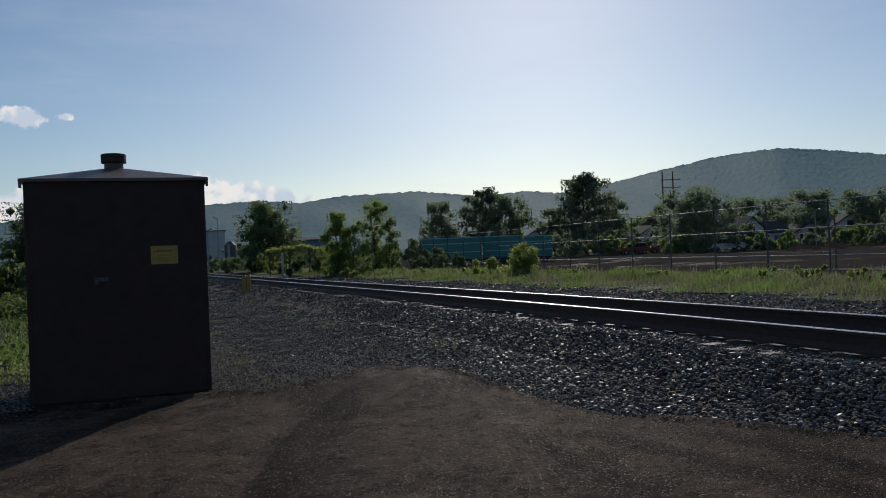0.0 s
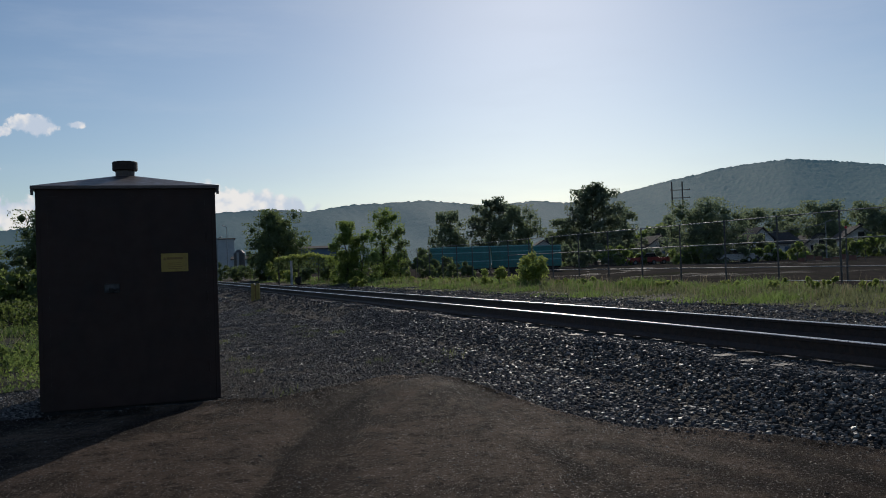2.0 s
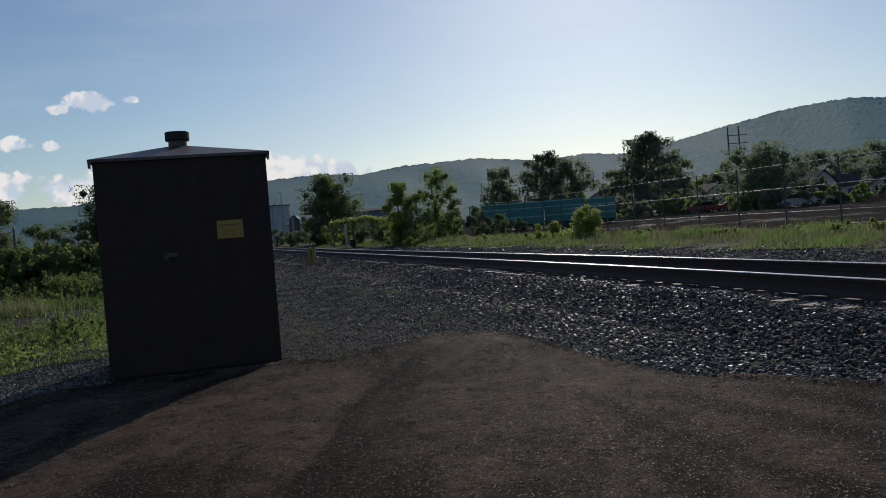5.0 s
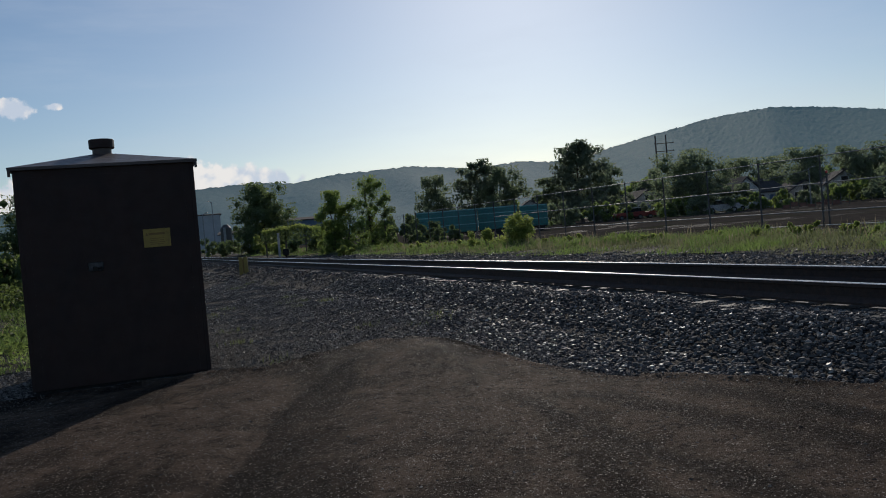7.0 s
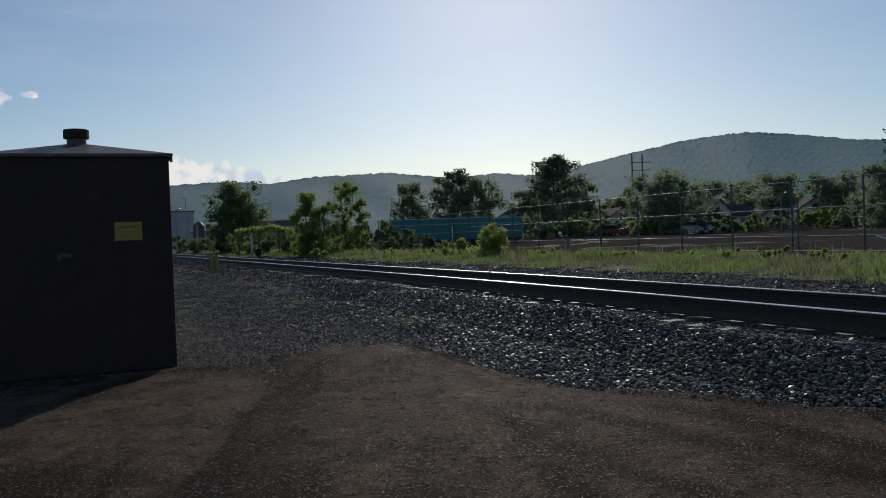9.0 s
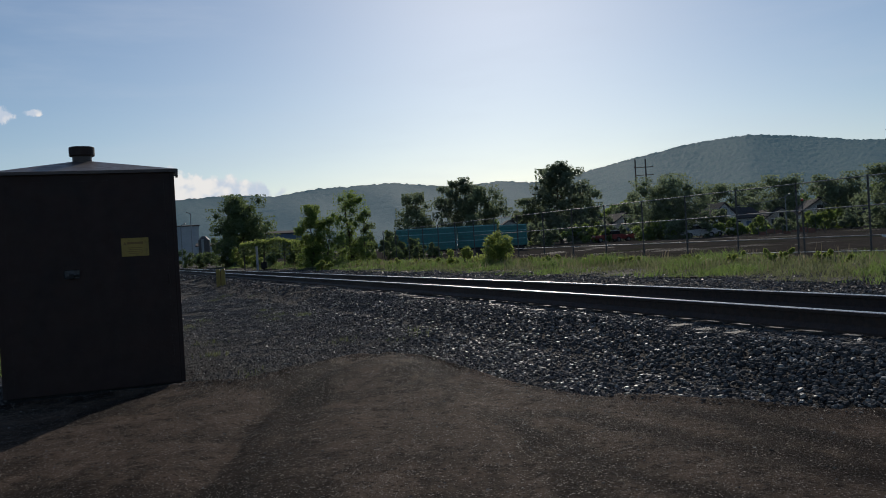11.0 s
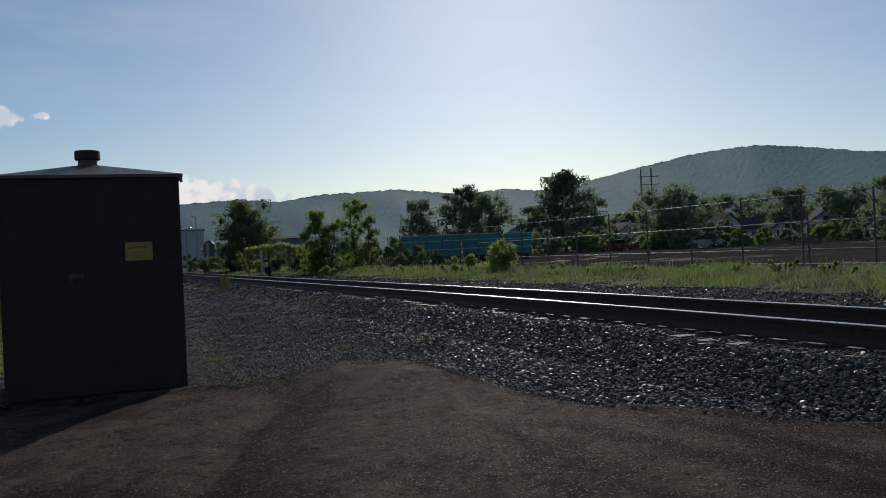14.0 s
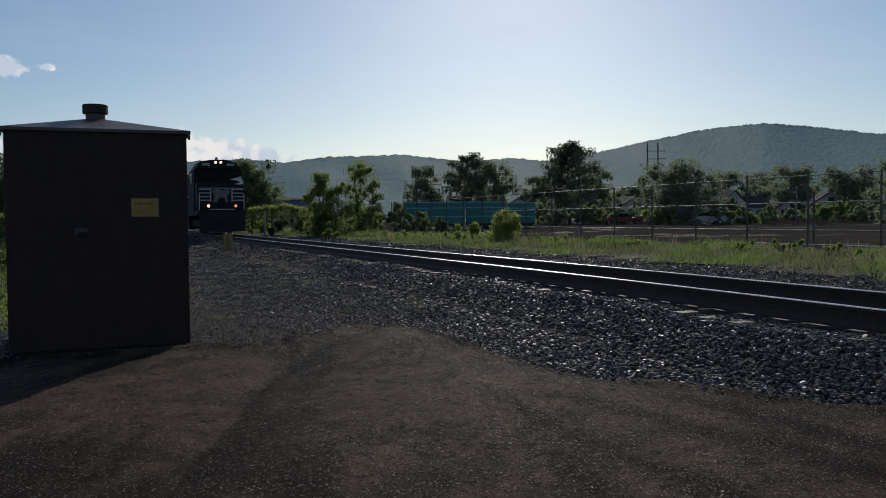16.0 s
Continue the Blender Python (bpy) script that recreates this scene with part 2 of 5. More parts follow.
# White paint greyed down to the look of the locomotive's shaded front.
DULL_WHITE = material("sooty_white_paint", (.42, .42, .43), (.33, .33, .34), 6, .75, .1, 30)
DARK = material("dark_undergear", (.018, .017, .016), (.011, .0105, .01), 8, .85, .3, 30)
GLASS = material("dark_window_glass", (.02, .025, .03), (.015, .018, .02), 3, .12, spec=.3)
SIDING = material("house_siding", (.62, .62, .6), (.52, .53, .53), 2, .8, .2, 12)
SIDING_B = material("house_siding_tan", (.50, .45, .38), (.42, .38, .33), 2, .8, .2, 12)
SHINGLE = material("roof_shingle", (.085, .08, .08), (.05, .05, .052), 6, .95, .4, 20, spec=.05)
BARN = material("brown_metal_siding", (.042, .032, .027), (.032, .026, .023), 3, .8, .15, 20, stain=(.026, .022, .02), stain_scale=.6, spec=.15)
TEAL = material("teal_paint", (.035, .2, .2), (.03, .155, .16), 3, .5, .15, 20, stain=(.06, .28, .29), stain_scale=.5)
TEAL_LIGHT = material("pale_teal_paint", (.25, .5, .5), (.2, .42, .44), 3, .5)
GREYWALL = material("pale_cladding", (.36, .39, .42), (.31, .34, .37), .7, .7, .1, 10)
BLUEWALL = material("blue_cladding", (.10, .16, .24), (.08, .12, .19), .7, .7, .1, 10)
RED = material("red_paint", (.32, .05, .04), (.25, .04, .035), 5, .5)
ORANGE = material("orange_mesh", (.2, .085, .055), (.13, .065, .05), 5, .7)
RUBBER = material("rubber", (.02, .02, .02), (.03, .03, .03), 10, .9)
HEADLIGHT = glowing("headlight_glow", (1.0, .62, .32), 7.0)
DITCH = glowing("ditch_light_glow", (1.0, .42, .24), 6.0)
DITCH_DIM = glowing("dim_ditch_light_glow", (1.0, .33, .14), 1.6)
EMBLEM = material("sooty_grey_paint", (.19, .185, .18), (.12, .12, .12), 6, .75, .1, 30)
RED_GLOW = material("red_reflector", (.5, .05, .04), (.4, .04, .035), 9, .3)
LEAF_DARK = leafy("leaf_dark", (.072, .098, .058), (.11, .14, .076), (.21, .28, .10), .45)
LEAF_MID = leafy("leaf_mid", (.06, .092, .034), (.10, .135, .05), (.34, .45, .11), .48)
# Leaf colour lightened and blued to carry the haze before far trees.
LEAF_HAZY = leafy("leaf_silver", (.09, .115, .075), (.13, .155, .10), (.29, .36, .2), .5)
LEAF_LIGHT = leafy("leaf_light", (.08, .12, .03), (.13, .16, .05), (.42, .5, .13), .5)
LEAF_HEDGE = leafy("leaf_hedge", (.034, .056, .02), (.062, .09, .03), (.27, .35, .09), .4)
FENCE_STEEL = material("dull_fence_steel", (.34, .34, .34), (.2, .2, .2), 8, .62, .1, 50, metal=.2)
WINDSCREEN = material("dark_windscreen", (.008, .009, .011), (.006, .007, .008), 3, .3, spec=.08)
NEEDLE = leafy("pine_needle", (.085, .108, .08), (.125, .148, .105), (.25, .31, .19), .48)
BLADE = leafy("grass_blade", (.055, .066, .03), (.11, .113, .062), (.25, .28, .13), .44)
BLADE_DEEP = leafy("meadow_grass_blade", (.036, .06, .02), (.068, .096, .034), (.19, .28, .075), .44)
BLADE_DRY = leafy("dry_grass_blade", (.16, .135, .085), (.22, .19, .12), (.36, .31, .2), .4)
BLADE_LUSH = leafy("grass_blade_lush", (.048, .08, .024), (.085, .122, .04), (.27, .38, .105), .46)


# ---- building blocks ----


def part(name, bm, mat, parent=None, label="", smooth=False):
    me = bpy.data.meshes.new(name)
    bm.normal_update()
    bm.to_mesh(me)
    bm.free()
    me.materials.append(mat)
    if smooth:
        me.polygons.foreach_set("use_smooth", [True] * len(me.polygons))
    ob = new(name, me)
    ob.parent = parent
    if label:
        ob["label"] = label
    return ob


def twin(ob, m):
    """One more piece on the same mesh, under the same parent."""
    o = new(ob.name.split(".")[0], ob.data)
    o.parent = ob.parent
    o.matrix_basis = m
    return o


def thing(name, m, label, category, group="", kind=""):
    ob = new(name)
    ob.empty_display_size = .2
    ob.matrix_basis = m
    return tagged(ob, label, category, group, kind)


def box(x0, x1, y0, y1, z0, z1, bevel=0.0, bm=None):
    own = bm or bmesh.new()
    r = bmesh.ops.create_cube(own, size=1, matrix=Matrix.Translation(((x0 + x1) / 2, (y0 + y1) / 2, (z0 + z1) / 2)) @ Matrix.Diagonal((x1 - x0, y1 - y0, z1 - z0, 1)))
    if bevel:
        es = list({e for v in r["verts"] for e in v.link_edges})
        bmesh.ops.bevel(own, geom=es, offset=bevel, segments=1, affect="EDGES")
    return own


def rod(a, b, r0, r1=None, sides=8, bm=None):
    own = bm or bmesh.new()
    a, b = Vector(a), Vector(b)
    q = (b - a).to_track_quat("Z", "Y").to_matrix().to_4x4()
    bmesh.ops.create_cone(own, cap_ends=True, segments=sides, radius1=r0, radius2=r0 if r1 is None else r1, depth=(b - a).length, matrix=Matrix.Translation((a + b) / 2) @ q)
    return own


def prism(outline, z0, z1, axis="z"):
    """An outline pushed along an axis."""
    bm = bmesh.new()
    put = {"z": lambda p, h: (p[0], p[1], h), "x": lambda p, h: (h, p[0], p[1]), "y": lambda p, h: (p[0], h, p[1])}[axis]
    lo = [bm.verts.new(put(p, z0)) for p in outline]
    hi = [bm.verts.new(put(p, z1)) for p in outline]
    n = len(outline)
    bm.faces.new(lo[::-1])
    bm.faces.new(hi)
    for i in range(n):
        bm.faces.new((lo[i], lo[(i + 1) % n], hi[(i + 1) % n], hi[i]))
    bmesh.ops.recalc_face_normals(bm, faces=bm.faces)
    return bm


def mesh_np(name, verts, faces, mat, parent=None, smooth=False):
    """A mesh from arrays; all faces have the same number of corners."""
    me = bpy.data.meshes.new(name)
    verts, faces = np.asarray(verts, np.float32), np.asarray(faces, np.int32)
    n, k = faces.shape
    me.vertices.add(len(verts))
    me.vertices.foreach_set("co", verts.ravel())
    me.loops.add(n * k)
    me.loops.foreach_set("vertex_index", faces.ravel())
    me.polygons.add(n)
    me.polygons.foreach_set("loop_start", np.arange(n, dtype=np.int32) * k)
    me.polygons.foreach_set("loop_total", np.full(n, k, np.int32))
    me.polygons.foreach_set("use_smooth", np.full(n, smooth))
    me.update(calc_edges=True)
    me.validate()
    me.materials.append(mat)
    ob = new(name, me)
    ob.parent = parent
    return ob


def unit(rng, n):
    v = rng.normal(size=(n, 3))
    return v / np.linalg.norm(v, axis=1)[:, None]


def leaf_quads(rng, centres, size, up=0.3):
    n = len(centres)
    a = unit(rng, n)
    a[:, 2] += up * rng.random(n)
    a /= np.linalg.norm(a, axis=1)[:, None]
    b = np.cross(a, unit(rng, n))
    b /= np.linalg.norm(b, axis=1)[:, None] + 1e-9
    s = (size * rng.uniform(.55, 1.35, n))[:, None]
    v = np.stack([centres - a * s, centres + b * s * .5, centres + a * s, centres - b * s * .5], 1).reshape(-1, 3)
    return v, np.arange(4 * n).reshape(-1, 4)


OCTA = np.array([(1, 0, 0), (0, 1, 0), (-1, 0, 0), (0, -1, 0), (0, 0, 1), (0, 0, -1)], float)
OCTA_F = np.array([(0, 1, 4), (1, 2, 4), (2, 3, 4), (3, 0, 4), (1, 0, 5), (2, 1, 5), (3, 2, 5), (0, 3, 5)])


def chips(name, pts, size, mat, rng):
    """Small chips of stone, each an uneven four-sided lump."""
    n = len(pts)
    a = rng.uniform(0, 6.283, n)[:, None] + np.array([0, 2.1, 4.2]) + rng.uniform(-.4, .4, (n, 3))
    r = rng.uniform(.7, 1.3, (n, 3))
    low = np.stack([np.cos(a) * r, np.sin(a) * r, rng.uniform(-.5, .25, (n, 3))], -1)
    top = np.stack([rng.uniform(-.5, .5, n), rng.uniform(-.5, .5, n), rng.uniform(.18, .5, n)], -1)[:, None]
    v = np.concatenate([low, top], 1) * np.asarray(size)[:, None, None] + pts[:, None]
    f = np.array([(0, 1, 3), (1, 2, 3), (2, 0, 3)])[None] + (np.arange(n) * 4)[:, None, None]
    return mesh_np(name, v.reshape(-1, 3), f.reshape(-1, 3), mat)


SLAB = np.array([(-1, -1, -1), (1, -1, -1), (1, 1, -1), (-1, 1, -1), (-1, -1, 1), (1, -1, 1), (1, 1, 1), (-1, 1, 1)], float)
SLAB_F = np.array([(4, 5, 6, 7), (0, 1, 5, 4), (1, 2, 6, 5), (2, 3, 7, 6), (3, 0, 4, 7)])


def stones(name, pts, size, mat, rng, flat=.6):
    """Broken stone, each an uneven slab with knocked-off corners."""
    n = len(pts)
    v = SLAB[None] * rng.uniform(.45, 1.15, (n, 8, 3))
    v[:, 4:, :2] *= rng.uniform(.45, .95, (n, 4, 1))
    v = v * np.stack([rng.uniform(.75, 1.35, n), rng.uniform(.6, 1.0, n), rng.uniform(.3, .7, n) * flat / .6], 1)[:, None]
    ax, an = unit(rng, n), rng.normal(size=n) * .22
    yaw = rng.uniform(0, 6.283, n)
    c, s = np.cos(yaw)[:, None], np.sin(yaw)[:, None]
    x, y = v[..., 0] * c - v[..., 1] * s, v[..., 0] * s + v[..., 1] * c
    v = np.stack([x, y, v[..., 2]], -1)
    ca, sa_ = np.cos(an)[:, None, None], np.sin(an)[:, None, None]
    k = np.repeat(ax[:, None], 8, 1)
    v = v * ca + np.cross(k, v) * sa_ + k * (k * v).sum(-1, keepdims=True) * (1 - ca)
    v = v * np.asarray(size)[:, None, None] + pts[:, None]
    f = SLAB_F[None] + (np.arange(n) * 8)[:, None, None]
    return mesh_np(name, v.reshape(-1, 3), f.reshape(-1, 4), mat)


def blades(name, pts, height, mat, rng, width=.012, lean=.35):
    """Grass blades, each bent once."""
    n = len(pts)
    yaw = rng.uniform(0, 6.283, n)
    h = height * rng.uniform(.45, 1.25, n)
    side = np.stack([np.cos(yaw), np.sin(yaw), np.zeros(n)], 1) * (width * rng.uniform(.6, 1.4, n))[:, None]
    ly = rng.uniform(0, 6.283, n)
    ln = np.stack([np.cos(ly), np.sin(ly), np.zeros(n)], 1) * (h * lean * rng.uniform(.2, 1.3, n))[:, None]
    up = np.array([0, 0, 1.0])
    mid = pts + ln * .35 + up * (h * .55)[:, None]
    tip = pts + ln + up * h[:, None]
    v = np.stack([pts - side, pts + side, mid + side * .8, mid - side * .8, tip + side * .1, tip - side * .1], 1).reshape(-1, 3)
    k = np.arange(n)[:, None] * 6
    f = np.concatenate([k + [0, 1, 2, 3], k + [3, 2, 4, 5]])
    return mesh_np(name, v, f, mat)


# ---- the lie of the land ----
TURN = math.atan(.388)
ALONG = np.array([-math.sin(TURN), math.cos(TURN)])
RAIL_Z, BED_Z = .58, .31


def rail_x(y):
    """The near rail's line."""
    y = np.asarray(y, float)
    q = np.clip(20 - y, 0, None)
    return -7.15 - .388 * (y - 37.9) - np.where(q < 25, .0016 * q * q, 1.0 + .08 * (q - 25))


def across(x, y):
    """Metres beyond the near rail, square to the track."""
    return (np.asarray(x, float) - rail_x(y)) * math.cos(TURN)


def track_point(y, off, z=0.0):
    return np.array([float(rail_x(y)) + off / math.cos(TURN), y, z])


def lumps(x, y, scale, seed=0.0):
    x, y = np.asarray(x) / scale + seed, np.asarray(y) / scale - seed * .7
    return (np.sin(x * 1.3 + 1.7 * np.sin(y * .9)) + np.sin(y * 1.7 + 1.3 * np.sin(x * 1.1 + 2)) + .6 * np.sin(x * 3.1 - y * 2.3)) / 2.6


def ground_z(x, y):
    x, y = np.asarray(x, float), np.asarray(y, float)
    u = across(x, y)
    z = np.interp(u, [-60, -14, -7, -3.4, -1.75, -.85, 2.4, 3.3, 4.6, 13, 16, 60], [-.1, -.06, -.02, .01, .06, BED_Z, BED_Z, .34, .37, .42, .42, .4])
    amp = np.interp(np.hypot(x, y), [0, 15, 60, 400], [.006, .025, .06, .0])
    z = z - .08 * np.exp(-((x + 4.0) / 1.5) ** 2 - ((y - 10.0) / 1.3) ** 2)
    return z + amp * lumps(x, y, .9) + .6 * amp * lumps(x, y, .31, 4)


def sheet(name, az0, az1, n_az, dists, mat, label, lift=0.0, height=ground_z, inside=None):
    """A fan of ground from the viewpoint outwards."""
    a = np.radians(np.linspace(az0, az1, n_az))
    d = np.asarray(dists)
    A, D = np.meshgrid(a, d)
    x, y = D * np.sin(A), D * np.cos(A)
    v = np.stack([x, y, height(x, y) + lift], -1).reshape(-1, 3)
    i = np.arange(len(d) - 1)[:, None] * n_az + np.arange(n_az - 1)[None]
    f = np.stack([i, i + 1, i + n_az + 1, i + n_az], -1).reshape(-1, 4)
    return tagged(mesh_np(name, v, f, mat, smooth=True), label, "ground", kind="structure")


# asphalt apron with a ragged front edge
EDGE_X = [-9, -6.2, -5.2, -4.9, -4.0, -3.0, -2.6, -2.0, -1.6, -1.3, -1.05, -.78, -.3, .05, .36, .63, 1.1, 1.55, 2.0, 2.4, 2.76, 3.25, 4.2, 5.2, 8]
EDGE_Y = [-2, 3.5, 6.4, 8.6, 9.6, 9.9, 9.85, 9.6, 9.95, 10.3, 10.8, 11.15, 11.05, 10.55, 9.6, 8.8, 7.95, 7.45, 7.15, 6.9, 6.5, 5.95, 4.7, 3.0, -2]


def apron_edge(x):
    return np.interp(x, EDGE_X, EDGE_Y) + .05 * lumps(x, x * 2, .07) + .08 * lumps(x, x, .3, 2)


def apron_z(X, Y):
    tip = np.exp(-((X + .3) / 1.3) ** 2 - ((Y - 9.6) / 1.9) ** 2)
    crease = X + 1.4 - .27 * np.maximum(Y - 8.3, 0) + .05 * np.sin(Y * 2.1)
    Z = .04 - .07 * np.exp(-((X + 4.0) / 1.5) ** 2 - ((Y - 9.8) / 1.2) ** 2) + .02 * lumps(X, Y, .8) + .007 * lumps(X, Y, .22, 3) + .1 * tip
    Z = Z - .05 * np.exp(-(crease / .16) ** 2) * np.clip((Y - 3) / 3, 0, 1) - .04 * np.exp(-((X - 1.6 - .44 * (7.1 - Y)) / .2) ** 2) - .03 * np.exp(-((X - .85 - .25 * (6.6 - Y)) / .16) ** 2)
    # the crack that runs up to the edge, and a worn lip
    Z = Z - .03 * np.exp(-((X + 1.5 + .35 * (Y - 9.3)) / .035) ** 2) * (Y > 8.9)
    lip = np.exp(-((apron_edge(X) - Y - .14) / .11) ** 2)
    Z = Z + .03 * lip
    return np.maximum(Z + .02 * lumps(X * .5, Y, 1.6, 5), ground_z(X, Y) + .012)


def bed_z(x, y):
    """The ground, dug out where the asphalt lies on it."""
    inside = np.clip((apron_edge(x) - y - .05) / .3, 0, 1) * (np.abs(x) < 8) * (y > -7.5)
    return ground_z(x, y) - .14 * inside


ring = np.concatenate([[0.01], np.geomspace(1.0, 60, 150), np.geomspace(63, 4500, 50)])
ground = sheet("ground", -180, 180, 380, ring, GRAVEL, "grey gravelly ground with coarse stone and bare earth", height=bed_z)


def apron():
    xs = np.linspace(-8.6, 7.6, 340)
    e = apron_edge(xs)
    k = np.linspace(0, 1, 210) ** .8
    X = np.repeat(xs[None], len(k), 0)
    Y = -8 + (e[None] + 8) * k[:, None]
    Z = apron_z(X, Y)
    Z[-1] -= .13
    v = np.stack([X, Y, Z], -1).reshape(-1, 3)
    n = len(xs)
    i = np.arange(len(k) - 1)[:, None] * n + np.arange(n - 1)[None]
    f = np.stack([i, i + 1, i + n + 1, i + n], -1).reshape(-1, 4)
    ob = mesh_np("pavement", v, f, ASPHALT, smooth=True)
    return tagged(ob, "worn dark brown asphalt with a crumbled ragged edge", "pavement", kind="structure")


apron()


def strip(name, u0, u1, y0, y1, mat, label, lift, nu=30, ny=160):
    """Ground cover along the track, between two distances from the near rail."""
    Y, U = np.meshgrid(y0 + (y1 - y0) * np.linspace(0, 1, ny) ** 1.8, np.linspace(0, 1, nu), indexing="ij")
    wob = .35 * lumps(Y, Y * .3, 1.1) + .15 * lumps(Y, Y, .35)
    U = (u0 + wob) + (u1 - u0 - wob) * U
    X = rail_x(Y) + U / math.cos(TURN)
    Z = ground_z(X, Y) + lift
    n = nu
    i = np.arange(ny - 1)[:, None] * n + np.arange(n - 1)[None]
    f = np.stack([i, i + 1, i + n + 1, i + n], -1).reshape(-1, 4)
    return tagged(mesh_np(name, np.stack([X, Y, Z], -1).reshape(-1, 3), f, mat, smooth=True), label, "ground", kind="structure")


strip("verge", 5.4, 12.6, -20, 420, SOIL, "rough grassy verge beyond the track", .012)
strip("dirt_lot", 12.5, 150, -30, 420, DIRT, "bare brown earth of the fenced lot", .035, 40, 90)


def field(name, x0, x1, y0, y1, mat, label, lift, edge):
    X, Y = np.meshgrid(np.linspace(0, 1, 60), np.linspace(y0, y1, 90))
    hi = np.interp(Y, *edge) + .25 * lumps(Y, Y, .6)
    X = x0 + (hi - x0) * X
    Z = ground_z(X, Y) + lift
    i = np.arange(89)[:, None] * 60 + np.arange(59)[None]
    f = np.stack([i, i + 1, i + 61, i + 60], -1).reshape(-1, 4)
    return tagged(mesh_np(name, np.stack([X, Y, Z], -1).reshape(-1, 3), f, mat, smooth=True), label, "ground", kind="structure")


LEFT_EDGE = ([0, 7.6, 8.3, 10, 11, 11.7, 13, 17, 22, 40], [-9, -6.7, -6.2, -6.4, -6.3, -5.6, -5.2, -5.6, -8.5, -15])
field("meadow", -70, 0, 2, 60, SOIL, "rough meadow soil beside the hut", .006, LEFT_EDGE)
field("lawn", -60, 0, 22.5, 41, LAWN, "sunlit mown lawn before the hedge", .05, ([22.5, 28, 34, 41], [-16.6, -17.4, -19.5, -23]))

# ---- hills ----


def hill(name, far, profile, seed, mat, label):
    az = np.linspace(profile[0][0], profile[-1][0], 720)
    el = np.interp(az, [p[0] for p in profile], [p[1] for p in profile])
    rows_ = 64
    v = []
    rng = np.random.default_rng(seed)
    crown = np.abs(np.sin(az * 9.1 + 3 * np.sin(az * 2.7))) * .05 + np.abs(np.sin(az * 23 + 2 * np.sin(az * 5))) * .05 + rng.random(len(az)) * .05
    for k in range(rows_):
        t = k / (rows_ - 1)
        d = far * (.55 + .45 * t)
        e = el * t ** .75 + np.roll(crown, 53 * (rows_ - 1 - k)) * (t ** 2 * .5 + .5 * (k == rows_ - 1))
        r = np.radians(az)
        bump = far * .0004 * rng.normal(size=len(az))
        fold = far * .02 * np.sin(az * .9 + t * 4 + seed) * math.sin(t * 3.14)
        dd = d + bump + fold
        tops = far * .0004 * np.abs(rng.normal(size=len(az))) * (k < rows_ - 1)
        v.append(np.stack([dd * np.sin(r), dd * np.cos(r), tops + 1.5 + d * np.tan(np.radians(e)) - (14 if k == 0 else 0)], -1))
    v = np.concatenate(v)
    n = len(az)
    i = np.arange(rows_ - 1)[:, None] * n + np.arange(n - 1)[None]
    f = np.stack([i, i + 1, i + n + 1, i + n], -1).reshape(-1, 4)
    return tagged(mesh_np(name, v, f, mat, smooth=True), label, "hill", kind="structure")


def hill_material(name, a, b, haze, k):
    """Far woods: leaf colour, with the veil of air before a distant backdrop added as a glow."""
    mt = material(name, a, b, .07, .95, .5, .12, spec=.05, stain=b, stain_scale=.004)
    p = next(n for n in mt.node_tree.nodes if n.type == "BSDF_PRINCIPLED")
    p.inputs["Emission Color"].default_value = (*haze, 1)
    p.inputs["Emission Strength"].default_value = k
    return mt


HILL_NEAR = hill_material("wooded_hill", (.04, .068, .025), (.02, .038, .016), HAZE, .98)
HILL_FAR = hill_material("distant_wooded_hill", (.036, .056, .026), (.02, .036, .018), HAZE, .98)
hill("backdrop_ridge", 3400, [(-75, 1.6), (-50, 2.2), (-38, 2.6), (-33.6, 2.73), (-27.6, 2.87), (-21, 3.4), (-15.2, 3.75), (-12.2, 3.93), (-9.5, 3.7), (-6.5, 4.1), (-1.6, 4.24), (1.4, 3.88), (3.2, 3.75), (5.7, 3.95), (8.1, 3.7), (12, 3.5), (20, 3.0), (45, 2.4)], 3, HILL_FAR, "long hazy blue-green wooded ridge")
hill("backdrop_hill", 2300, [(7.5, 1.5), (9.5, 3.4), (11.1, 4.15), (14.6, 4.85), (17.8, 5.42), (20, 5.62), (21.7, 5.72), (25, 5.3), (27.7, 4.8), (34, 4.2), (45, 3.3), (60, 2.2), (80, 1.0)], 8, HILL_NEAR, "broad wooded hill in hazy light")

# ---- track ----
track = thing("railway_track", Matrix.Identity(4), "single railway track with shiny steel rails on weathered timber ties", "railway track", kind="structure")


